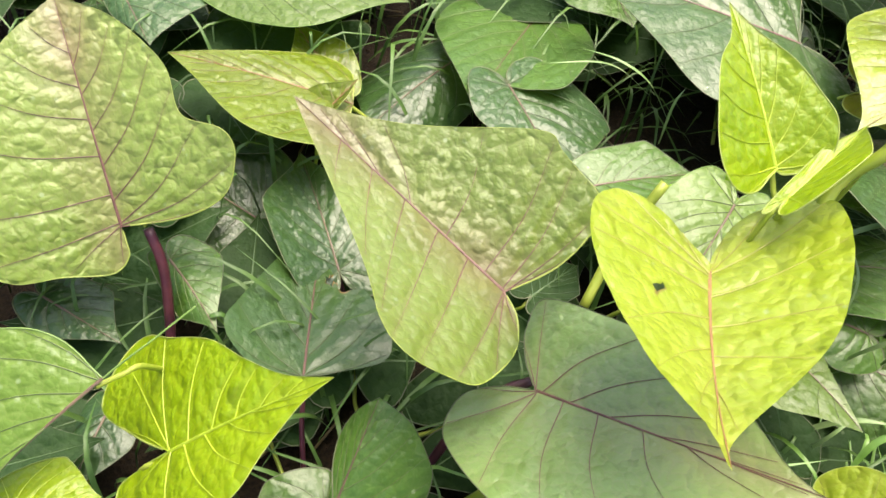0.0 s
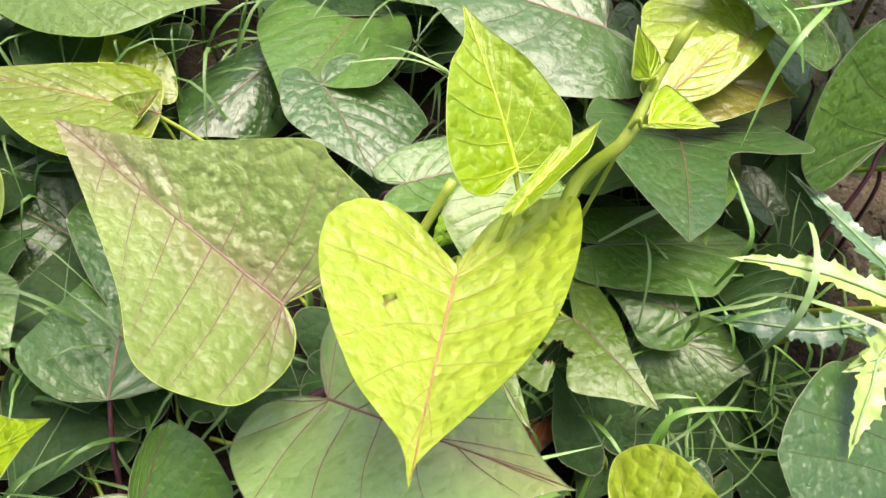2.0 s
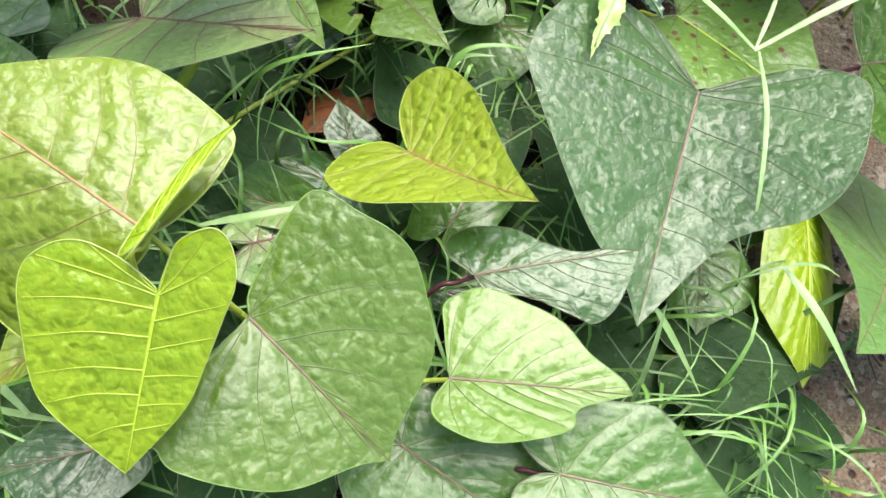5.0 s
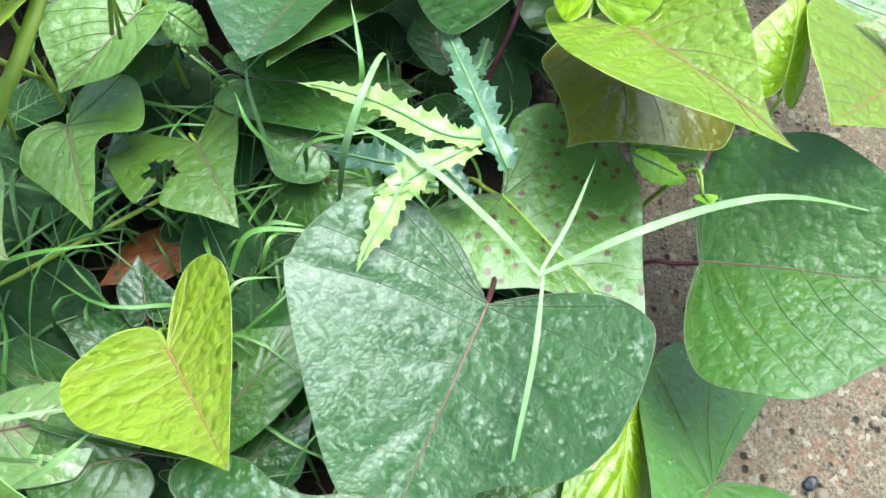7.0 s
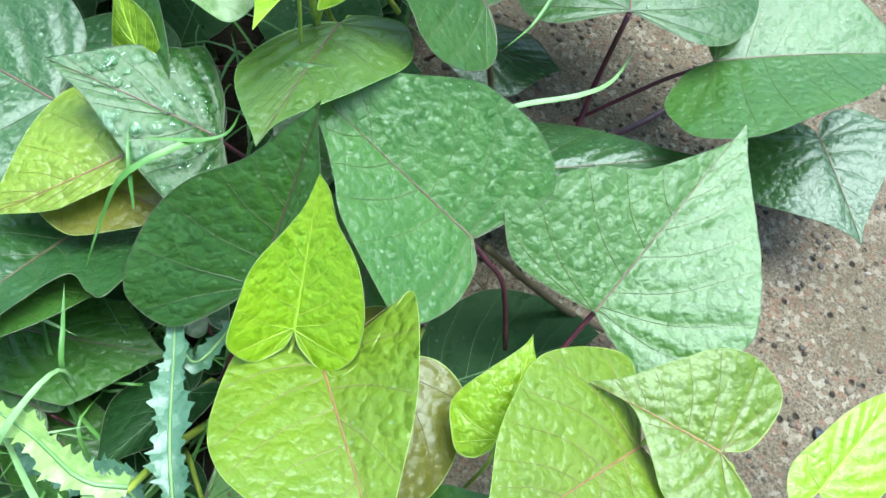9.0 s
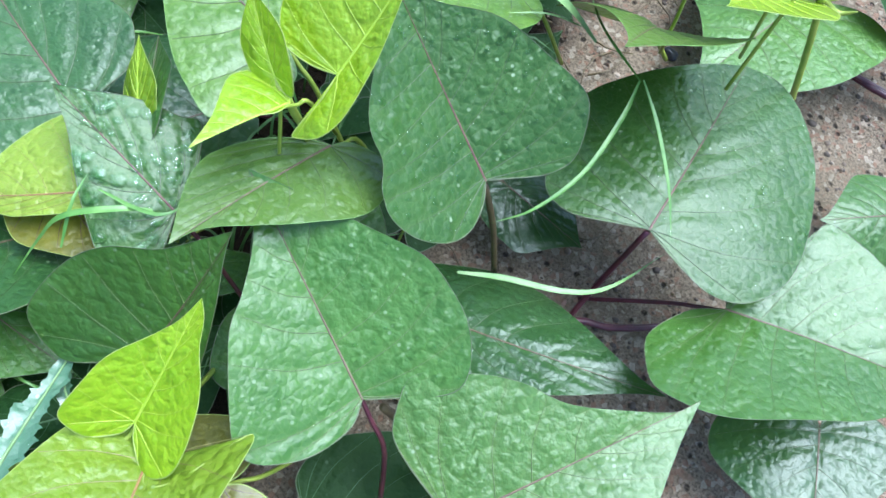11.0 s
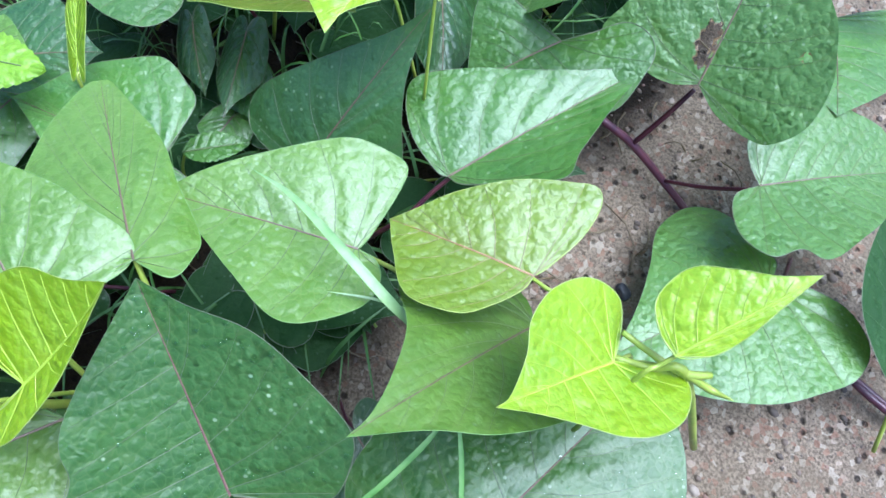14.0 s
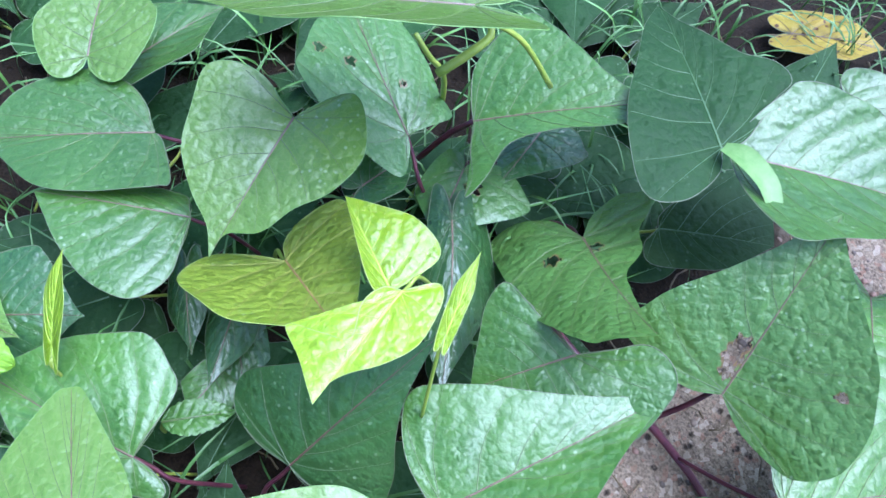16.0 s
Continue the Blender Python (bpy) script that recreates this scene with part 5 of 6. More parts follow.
tube("stem", [(0.37, 0.303, 0.02), (0.3578, 0.3024, 0.07), (0.3471, 0.296, 0.116)], [0.0017, 0.0016, 0.0014], STEM["brown"], vine_i, "reddish brown leaf stalk", 8, 12)
tube("stem", [(0.4398, 0.5426, 0.02), (0.4722, 0.5544, 0.014), (0.5179, 0.5609, 0.01), (0.567, 0.5685, 0.004)], [0.0019, 0.0019, 0.0019, 0.0018], STEM["purple"], vine_j, "dark purple vine stem on the concrete", 9, 16)
tube("stem", [(0.3629, 0.2009, 0.09), (0.3915, 0.2031, 0.05), (0.4239, 0.2009, 0.02), (0.452, 0.1999, 0.006)], [0.0016, 0.0017, 0.0018, 0.0018], STEM["brown"], vine_h, "brown stalk", 8, 12)
tube("stem", [(0.0783, 0.1102, 0.07), (0.0886, 0.1289, 0.08), (0.1017, 0.1445, 0.1)], [0.0019, 0.0019, 0.0018], STEM["green"], vine_c, "yellow-green shoot stem", 9, 12)
tube("stem", [(0.0711, 0.052, 0.03), (0.1014, 0.0703, 0.035), (0.1343, 0.0965, 0.03), (0.1613, 0.1219, 0.02)], [0.0011, 0.0011, 0.0011, 0.001], STEM["green"], vine_e, "thin green stem", 7, 14)
tube("stem", [(0.1259, 0.5484, 0.06), (0.1307, 0.5534, 0.03), (0.1422, 0.552, 0.006)], [0.0022, 0.0022, 0.0022], STEM["purple"], vine_o, "dark stem", 8, 8)
tube("stem", [(0.1409, 0.5519, 0.03), (0.1502, 0.5646, 0.06), (0.1614, 0.5711, 0.084)], [0.0018, 0.0017, 0.0015], STEM["purple"], vine_o, "dark purple leaf stalk", 8, 8)
tube("stem", [(0.156, 0.5478, 0.14), (0.1607, 0.5601, 0.15), (0.1609, 0.5715, 0.155), (0.1519, 0.5718, 0.16)], [0.0022, 0.0021, 0.0018, 0.001], STEM["green"], vine_o, "yellow-green shoot stem", 9, 12)
tube("stem", [(0.1282, 0.557, 0.13), (0.1364, 0.5595, 0.12), (0.1391, 0.5677, 0.1), (0.133, 0.5749, 0.05)], [0.0013, 0.0014, 0.0015, 0.0016], STEM["green"], vine_o, "yellow-green leaf stalk", 8, 12)
tube("stem", [(0.3972, 0.4247, 0.165), (0.4131, 0.4295, 0.16), (0.4216, 0.4337, 0.157), (0.4275, 0.4403, 0.155)], [0.0010, 0.0013, 0.0016, 0.0012], STEM["green"], vine_k, "yellow-green shoot stem", 8, 12)
tube("stem", [(0.4216, 0.4337, 0.157), (0.4314, 0.4386, 0.15), (0.4379, 0.4396, 0.155)], [0.0016, 0.0014, 0.0003], STEM["green"], vine_k, "pointed green bud", 8, 10)
tube("stem", [(0.4013, 0.4183, 0.16), (0.4122, 0.426, 0.158), (0.4221, 0.434, 0.155), (0.4605, 0.4538, 0.05)], [0.0012, 0.0013, 0.0016, 0.0018], STEM["green"], vine_k, "yellow-green leaf stalk", 8, 14)
tube("stem", [(0.2766, 0.2606, 0.165), (0.2794, 0.2598, 0.155), (0.2812, 0.2721, 0.1), (0.2747, 0.28, 0.05)], [0.0012, 0.0016, 0.0018, 0.0018], STEM["green"], vine_i, "yellow-green shoot stem", 8, 12)


# ---- grass ----
BLADE = plain_material("grass_blade", (0.075, 0.184, 0.024), (0.136, 0.258, 0.054), 90.0, 0.4)
# the same blade in darker tones, shade under the leaves painted in
SHADED_BLADE = plain_material("grass_blade_shaded", (0.041, 0.102, 0.015), (0.078, 0.156, 0.031), 90.0, 0.5)
PALE_BLADE = plain_material("grass_blade_pale", (0.140, 0.254, 0.070), (0.235, 0.337, 0.142), 90.0, 0.45)


def blade_mesh(points, wide, count=16):
    """A grass blade: a channelled strip along a smooth curve that ends in a point."""
    path = spline(points, count)
    verts, faces = [], []
    for i in range(count):
        way = Vector(path[min(i + 1, count - 1)] - path[max(i - 1, 0)]).normalized()
        side = way.cross(Vector((0, 0, 1)))
        side = side.normalized() if side.length > 0.05 else Vector((1, 0, 0))
        over = side.cross(way)
        f = i / (count - 1)
        w = wide * 0.5 * min(1.0, 0.45 + 2.2 * f) * max(0.03, 1 - f ** 3)
        q = Vector(path[i])
        verts += [q - side * w + over * w * 0.35, q, q + side * w + over * w * 0.35]
    for i in range(count - 1):
        a = 3 * i
        faces += [(a, a + 1, a + 4, a + 3), (a + 1, a + 2, a + 5, a + 4)]
    return verts, faces


def grass_tuft(label, blades, pale=False):
    """A tuft of a few long blades, each a part."""
    tuft = thing("grass_tuft", label, "grass", "grass between the vines")
    for points, wide in blades:
        mesh_object("blade", *blade_mesh(points, wide, 22), PALE_BLADE if pale else BLADE, tuft)


grass_tuft("long pale green grass blades across a spotted leaf", [
    ([(0.2748, 0.0421, 0.107), (0.2584, 0.0575, 0.112), (0.2334, 0.0782, 0.115), (0.2099, 0.0981, 0.1), (0.1965, 0.1014, 0.08)], 0.0026),
    ([(0.2744, 0.0421, 0.107), (0.3064, 0.0547, 0.118), (0.3358, 0.0634, 0.124), (0.3647, 0.0685, 0.12), (0.4143, 0.0724, 0.1)], 0.0030),
    ([(0.2748, 0.0426, 0.107), (0.2856, 0.061, 0.11), (0.296, 0.0837, 0.112)], 0.0018),
    ([(0.276, 0.0417, 0.107), (0.2716, 0.0163, 0.108), (0.2665, -0.0107, 0.1), (0.2651, -0.0281, 0.085)], 0.0020)], True)
grass_tuft("broad pale grass blade lying over heart leaves", [
    ([(0.3517, 0.383, 0.12), (0.3332, 0.3794, 0.135), (0.3079, 0.3786, 0.14), (0.28, 0.3785, 0.137), (0.2567, 0.3749, 0.13)], 0.0042),
    ([(0.3425, 0.3882, 0.118), (0.328, 0.3778, 0.126), (0.3134, 0.3653, 0.128)], 0.0013)], True)
grass_tuft("thin arching grass blades over a dark wet leaf", [
    ([(0.3774, 0.3715, 0.128), (0.3797, 0.353, 0.124), (0.3787, 0.3246, 0.118), (0.37, 0.3008, 0.112), (0.3583, 0.2884, 0.104)], 0.0022),
    ([(0.3786, 0.3729, 0.128), (0.3948, 0.3607, 0.122), (0.4131, 0.3431, 0.114), (0.4266, 0.3265, 0.106)], 0.0019),
    ([(0.3774, 0.3715, 0.128), (0.3504, 0.3923, 0.12), (0.328, 0.4448, 0.08)], 0.0016)])
grass_tuft("dry pale grass blade above bare ground", [
    ([(0.3567, 0.2715, 0.075), (0.3751, 0.2801, 0.078), (0.4018, 0.2904, 0.08), (0.4187, 0.3064, 0.076), (0.4356, 0.3448, 0.06)], 0.0030)], True)
grass_tuft("curved grass blades beside young shoots", [
    ([(0.2524, 0.2077, 0.125), (0.2437, 0.1995, 0.13), (0.23, 0.187, 0.128), (0.2226, 0.177, 0.115), (0.2151, 0.16, 0.095)], 0.0026),
    ([(0.2337, 0.1784, 0.12), (0.2302, 0.1926, 0.13), (0.2267, 0.2047, 0.13)], 0.0015),
    ([(0.2332, 0.2024, 0.128), (0.2509, 0.2043, 0.13), (0.2602, 0.2095, 0.13), (0.2617, 0.2241, 0.125)], 0.0016)])
grass_tuft("bitten green grass stub", [([(0.2128, 0.1204, 0.05), (0.2151, 0.1258, 0.085), (0.2127, 0.1407, 0.092), (0.2096, 0.1547, 0.095)], 0.0022)])
grass_tuft("thin grass blades among dark leaves", [
    ([(0.1252, 0.2011, 0.05), (0.1245, 0.2052, 0.07), (0.1271, 0.2076, 0.08)], 0.0014),
    ([(0.1311, 0.2159, 0.05), (0.1115, 0.2075, 0.08), (0.0965, 0.2089, 0.09), (0.0827, 0.2197, 0.085)], 0.0019),
    ([(0.1249, 0.2285, 0.05), (0.0937, 0.2117, 0.085), (0.0648, 0.2067, 0.088)], 0.0013)], True)
grass_tuft("arching grass blades in a green tangle", [
    ([(0.1832, 0.1044, 0.03), (0.1781, 0.1102, 0.06), (0.1735, 0.1178, 0.085), (0.1721, 0.1291, 0.09)], 0.0020),
    ([(0.1844, 0.1045, 0.03), (0.1944, 0.1034, 0.07), (0.2096, 0.1012, 0.085), (0.2287, 0.1081, 0.08)], 0.0019),
    ([(0.2082, 0.0846, 0.06), (0.2099, 0.0865, 0.1), (0.2149, 0.1001, 0.115), (0.2223, 0.1209, 0.11), (0.2257, 0.1187, 0.09)], 0.0028),
    ([(0.1667, 0.1409, 0.06), (0.1843, 0.1412, 0.085), (0.2016, 0.1417, 0.09), (0.2148, 0.1395, 0.08)], 0.0024),
    ([(0.173, 0.0802, 0.03), (0.1817, 0.079, 0.05), (0.1954, 0.0764, 0.055)], 0.0026),
    ([(0.1716, 0.071, 0.02), (0.176, 0.0746, 0.045), (0.1838, 0.0803, 0.05)], 0.0016),
    ([(0.1662, 0.027, 0.03), (0.1682, 0.0376, 0.06), (0.1735, 0.0476, 0.07), (0.1884, 0.0535, 0.06)], 0.0020)], True)
grass_tuft("long grass blades under a golden leaf", [
    ([(0.0848, 0.0397, 0.05), (0.0959, 0.0435, 0.08), (0.1088, 0.0482, 0.09), (0.14, 0.0524, 0.095)], 0.0026),
    ([(0.1669, 0.0518, 0.05), (0.1753, 0.0655, 0.07), (0.1918, 0.0667, 0.075), (0.2109, 0.0659, 0.07)], 0.0024),
    ([(0.195, 0.0975, 0.06), (0.1974, 0.0941, 0.09), (0.2132, 0.0938, 0.1)], 0.0020),
    ([(0.1926, 0.0976, 0.06), (0.1791, 0.0924, 0.1), (0.1726, 0.1019, 0.11)], 0.0019)])
grass_tuft("low pale grass blades beside leaves", [
    ([(0.02, -0.0584, 0.04), (0.0078, -0.0428, 0.055), (-0.0051, -0.0239, 0.065), (-0.0238, -0.0022, 0.06)], 0.0036),
    ([(0.0287, -0.0603, 0.03), (0.0073, -0.0556, 0.045), (-0.017, -0.0447, 0.05)], 0.0024),
    ([(0.0103, -0.06, 0.03), (-0.0031, -0.0532, 0.05), (-0.0193, -0.0548, 0.05)], 0.0022)], True)
grass_tuft("thin grass blades over dark ground", [
    ([(0.2348, -0.0386, 0.07), (0.2457, -0.0531, 0.06), (0.2613, -0.068, 0.04)], 0.0030),
    ([(0.2369, -0.0728, 0.02), (0.2355, -0.0548, 0.06), (0.2379, -0.0404, 0.075)], 0.0024),
    ([(0.289, -0.0273, 0.07), (0.2989, -0.0496, 0.07), (0.3121, -0.0743, 0.06)], 0.0040),
    ([(0.3268, -0.026, 0.05), (0.3039, -0.0275, 0.07), (0.285, -0.0293, 0.075), (0.2531, -0.0332, 0.06)], 0.0016),
    ([(0.105, -0.0233, 0.06), (0.1214, -0.017, 0.075), (0.1358, -0.0048, 0.08)], 0.0026),
    ([(0.0787, -0.0039, 0.07), (0.1018, -0.0024, 0.075), (0.125, 0.0026, 0.072)], 0.0028)], True)


# ---- prickly weed with pale, toothed leaves ----
WEED = leaf_material("weed_pale", (0.176, 0.300, 0.058), (0.293, 0.414, 0.106), (0.328, 0.436, 0.131), 0.4, 0.2, 0.3, 0.8)
WEED_DARK = leaf_material("weed_dull", (0.041, 0.109, 0.051), (0.075, 0.156, 0.082), (0.109, 0.190, 0.116), 0.35, 0.15, 0.5, 1.0)


def toothed_leaf(parent, points, wide, mat, teeth=9, seed=1, label=""):
    """A long leaf with a wavy, toothed edge along a smooth curve."""
    rnd, n = random.Random(seed), 80
    path = spline(points, n)
    verts, faces = [], []
    for i in range(n):
        way = Vector(path[min(i + 1, n - 1)] - path[max(i - 1, 0)]).normalized()
        side = way.cross(Vector((0, 0, 1))).normalized()
        over = side.cross(way)
        f = i / (n - 1)
        q = Vector(path[i])
        row = []
        for k in (-1, 1):
            tooth = (f * teeth * 1.8 + 0.27 * k + 0.12 * math.sin(f * 31 + seed)) % 1.0
            w = wide * 0.5 * (0.35 + 0.9 * math.sin(math.pi * min(1, f * 0.9 + 0.12)) ** 0.8) * (0.64 + 0.17 * math.sin(f * teeth * 2.6 + k + seed) + 0.36 * tooth * tooth * rnd.uniform(0.4, 1.4)) * (1 - f ** 6)
            row.append((k, w))
        for k, c in ((-1, 1.0), (-1, 0.5), (0, 0.0), (1, 0.5), (1, 1.0)):
            w = row[0][1] if k < 0 else row[1][1]
            verts.append(q + side * (k * c * w) + over * (0.25 * w * c * c + 0.12 * w * c * math.sin(f * 40 + k)))
    for i in range(n - 1):
        for k in range(4):
            a = 5 * i + k
            faces.append((a, a + 1, a + 6, a + 5))
    ob = mesh_object("leaf", verts, faces, mat, parent, label=label)
    mesh_object("midrib", *tube_mesh([tuple(Vector(path[i]) + Vector((0, 0, 0.0003))) for i in range(0, n - 4, 8)], [0.0009, 0.0003], 6, 16), PALE_BLADE, ob)
    return ob


weed = thing("prickly_weed", "pale green prickly weed with toothed leaves, growing through the vines", "weed")
top_blade = toothed_leaf(weed, [(0.2554, 0.0885, 0.112), (0.2416, 0.0886, 0.114), (0.2245, 0.0983, 0.112), (0.2072, 0.1061, 0.108), (0.1923, 0.1112, 0.103)], 0.0105, WEED, 8, 1, "pale yellow-green toothed leaf")
toothed_leaf(weed, [(0.2534, 0.0862, 0.112), (0.2399, 0.078, 0.112), (0.2298, 0.0711, 0.11), (0.2254, 0.0627, 0.108), (0.2194, 0.0521, 0.104), (0.2152, 0.0425, 0.1)], 0.0115, WEED, 7, 2, "pale yellow-green toothed leaf")
toothed_leaf(weed, [(0.2413, 0.0717, 0.108), (0.2298, 0.0711, 0.11), (0.218, 0.0682, 0.106)], 0.008, WEED, 3, 3)
wet_blade = toothed_leaf(weed, [(0.268, 0.0844, 0.098), (0.2608, 0.1056, 0.096), (0.253, 0.1347, 0.088), (0.2453, 0.1626, 0.08)], 0.0125, WEED_DARK, 8, 4, "dull grey-green toothed leaf with drops")
broad_blade = toothed_leaf(weed, [(0.2497, 0.092, 0.085), (0.2286, 0.0912, 0.084), (0.2119, 0.0957, 0.08), (0.1999, 0.1026, 0.07)], 0.013, WEED_DARK, 6, 5)
toothed_leaf(weed, [(0.2412, 0.0938, 0.085), (0.2518, 0.0856, 0.084), (0.2587, 0.0762, 0.08)], 0.010, WEED_DARK, 4, 6)
toothed_leaf(weed, [(0.3201, 0.1031, 0.085), (0.3305, 0.1001, 0.088), (0.3447, 0.0982, 0.088), (0.3464, 0.0882, 0.085)], 0.009, WEED, 5, 7)
toothed_leaf(weed, [(0.27, 0.1662, 0.06), (0.2599, 0.1369, 0.08), (0.2499, 0.1478, 0.085)], 0.008, WEED_DARK, 5, 8)
tube("stem", [(0.2619, 0.1299, 0.004), (0.2558, 0.1074, 0.06), (0.2553, 0.0874, 0.112)], [0.0018, 0.0018, 0.0012], STEM["green"], weed, "pale weed stem")


# ---- soft weeds with saw-edged, wrinkled leaves ----
MINT = leaf_material("mint_green", (0.110, 0.220, 0.045), (0.190, 0.320, 0.080), (0.230, 0.350, 0.110), 0.42, 0.2, 0.2, cell=330.0, bulge=1.2)
MINT_YOUNG = leaf_material("mint_young", (0.180, 0.360, 0.010), (0.260, 0.450, 0.020), (0.300, 0.450, 0.040), 0.42, 0.3, 0.2, cell=330.0, bulge=1.0)
MINT_DARK = leaf_material("mint_dark", (0.040, 0.105, 0.010), (0.070, 0.160, 0.020), (0.095, 0.180, 0.035), 0.42, 0.15, 0.2, cell=330.0, bulge=1.2)


def saw_leaf(parent, base, tip, wide, mat, teeth=11, fold=18.0, sag=0.12, label=""):
    """An oval leaf with rounded teeth along its edge and sunken side veins."""
    base, tip = np.array(base, float), np.array(tip, float)
    along = tip - base
    length = np.linalg.norm(along)
    along /= length
    side = np.cross(np.array((0.0, 0.0, 1.0)), along)
    side /= np.linalg.norm(side)
    up = np.cross(along, side)
    n, m = 90, 9
    verts, gaps, faces = [], [], []
    lift = math.tan(radians(fold))
    for i in range(n + 1):
        f = i / n
        half = 0.5 * wide * (math.sin(math.pi * f ** 0.80) ** 0.75) * (1 + 0.10 * abs(math.sin(math.pi * teeth * f)) - 0.05)
        for k in range(-m, m + 1):
            c = k / m
            rib = abs(((f * 6.0 - 0.9 * abs(c)) % 1.0) - 0.5) * 2
            high = lift * half * abs(c) ** 1.4 - sag * length * f * f + 0.035 * wide * (1 - rib ** 3) * min(1.0, 4 * abs(c)) * (1 - abs(c) ** 4)
            verts.append(base + along * f * length + side * half * c + up * high)
            gaps.append(min(abs(c) * 2.5, (1 - rib) * 1.6, 1.0))
    row = 2 * m + 1
    for i in range(n):
        for k in range(2 * m):
            q = i * row + k
            faces.append((q, q + row, q + row + 1, q + 1))
    ob = mesh_object("leaf", verts, faces, mat, parent, label=label)
    ob.data.attributes.new("vein_gap", "FLOAT", "POINT").data.foreach_set("value", gaps)
    mid = [tuple(np.array(verts[i * row + m]) + up * 0.0002) for i in range(0, n - 6, 12)]
    mesh_object("midrib", *tube_mesh(mid, [0.0006, 0.0003], 6, 14), VEIN["leafy"], ob)
    return ob


mint = thing("soft_weed", "small soft weed with pale saw-edged wrinkled leaves and a lime tip", "weed", "saw-edged weeds")
saw_leaf(mint, (0.1325, 0.1519, 0.086), (0.1063, 0.1196, 0.080), 0.027, MINT, 13, 14.0, 0.10, "pale green wrinkled saw-edged leaf")
saw_leaf(mint, (0.1387, 0.1514, 0.085), (0.1562, 0.1442, 0.078), 0.017, MINT, 9, -10.0, 0.25)
saw_leaf(mint, (0.1312, 0.1524, 0.087), (0.1391, 0.1627, 0.112), 0.009, MINT_YOUNG, 6, 40.0, 0.02, "bright lime upright young leaf")
saw_leaf(mint, (0.1226, 0.1589, 0.080), (0.0973, 0.1378, 0.066), 0.017, MINT_YOUNG, 9, -12.0, 0.15, "bright lime saw-edged leaf")
tube("stem", [(0.140, 0.150, 0.004), (0.137, 0.151, 0.05), (0.1330, 0.1518, 0.088)], [0.0012, 0.0011, 0.0009], STEM["green"], mint, "thin green weed stem", 8, 10)
mint = thing("soft_weed", "pale yellow-green saw-edged weed leaf between dark vine leaves", "weed", "saw-edged weeds")
saw_leaf(mint, (0.109, 0.3066, 0.106), (0.1503, 0.3391, 0.110), 0.031, MINT_YOUNG, 14, -6.0, 0.08, "pale lime saw-edged leaf")
tube("stem", [(0.104, 0.302, 0.004), (0.106, 0.304, 0.06), (0.110, 0.3076, 0.106)], [0.0011, 0.0010, 0.0008], STEM["green"], mint, "", 7, 10)
mint = thing("soft_weed", "dark green saw-edged weed leaf in the shade", "weed", "saw-edged weeds")
saw_leaf(mint, (0.1894, 0.3655, 0.052), (0.2050, 0.3956, 0.050), 0.017, MINT_DARK, 10, 8.0, 0.06)
tube("stem", [(0.186, 0.360, 0.003), (0.1865, 0.361, 0.03), (0.190, 0.3665, 0.052)], [0.0010, 0.0009, 0.0007], STEM["green"], mint, "", 7, 10)
mint = thing("soft_weed", "small green weed sprig beside a spotted leaf", "weed", "saw-edged weeds")
saw_leaf(mint, (0.3124, 0.0902, 0.104), (0.3357, 0.0837, 0.100), 0.013, MINT_YOUNG, 6, -14.0, 0.10)
saw_leaf(mint, (0.3372, 0.0760, 0.103), (0.3378, 0.0705, 0.107), 0.009, MINT_YOUNG, 4, 10.0, 0.05)
tube("stem", [(0.338, 0.098, 0.004), (0.337, 0.092, 0.07), (0.3362, 0.0860, 0.103), (0.3372, 0.0755, 0.104)], [0.0010, 0.0009, 0.0008, 0.0006], STEM["green"], mint, "", 7, 12)


# ---- low growth under the bed: leaves and fine grass, coloured darker for shade ----
def under_bed(x, y):
    return x + 0.03 * math.sin(11 * y + 1) < 0.315 + (0.05 if y < 0.1 else 0.0)


def low_leaves():
    rnd = random.Random(21)
    count = 0
    homes = [thing("low_vine", "low sweet potato vine with green leaves darkened for shade", "vine", "low vines") for _ in range(8)]
    while count < 430:
        x, y = rnd.uniform(-0.26, 0.36), rnd.uniform(-0.22, 0.95)
        if not under_bed(x + 0.02, y) or (0.16 < x < 0.29 and 0.77 < y < 0.91):
            continue
        size = rnd.uniform(0.035, 0.066)
        z = rnd.uniform(0.008, 0.034) * (1.0 if x > -0.12 else 1.5)
        w = size * rnd.uniform(0.42, 0.55)
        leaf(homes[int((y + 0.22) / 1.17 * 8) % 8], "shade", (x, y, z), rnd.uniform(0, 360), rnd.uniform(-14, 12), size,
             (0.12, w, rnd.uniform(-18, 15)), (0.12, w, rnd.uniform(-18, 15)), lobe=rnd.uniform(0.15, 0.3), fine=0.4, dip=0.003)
        count += 1


def low_grass():
    rnd, verts, faces = random.Random(33), [], []
    for _ in range(3200):
        x, y = rnd.uniform(-0.3, 0.38), rnd.uniform(-0.25, 1.0)
        if not under_bed(x + 0.03, y):
            continue
        a, reach, top = rnd.uniform(0, 6.28), rnd.uniform(0.01, 0.05), rnd.uniform(0.012, 0.055)
        dx, dy = math.cos(a) * reach, math.sin(a) * reach
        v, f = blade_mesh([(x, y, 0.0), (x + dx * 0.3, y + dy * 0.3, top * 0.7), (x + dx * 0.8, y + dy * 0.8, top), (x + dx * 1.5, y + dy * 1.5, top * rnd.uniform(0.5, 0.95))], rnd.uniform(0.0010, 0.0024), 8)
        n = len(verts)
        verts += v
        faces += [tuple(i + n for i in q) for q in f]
    tagged(mesh_object("grass", verts, faces, SHADED_BLADE), "short thin green grass under the leaves", "grass", kind="stuff")


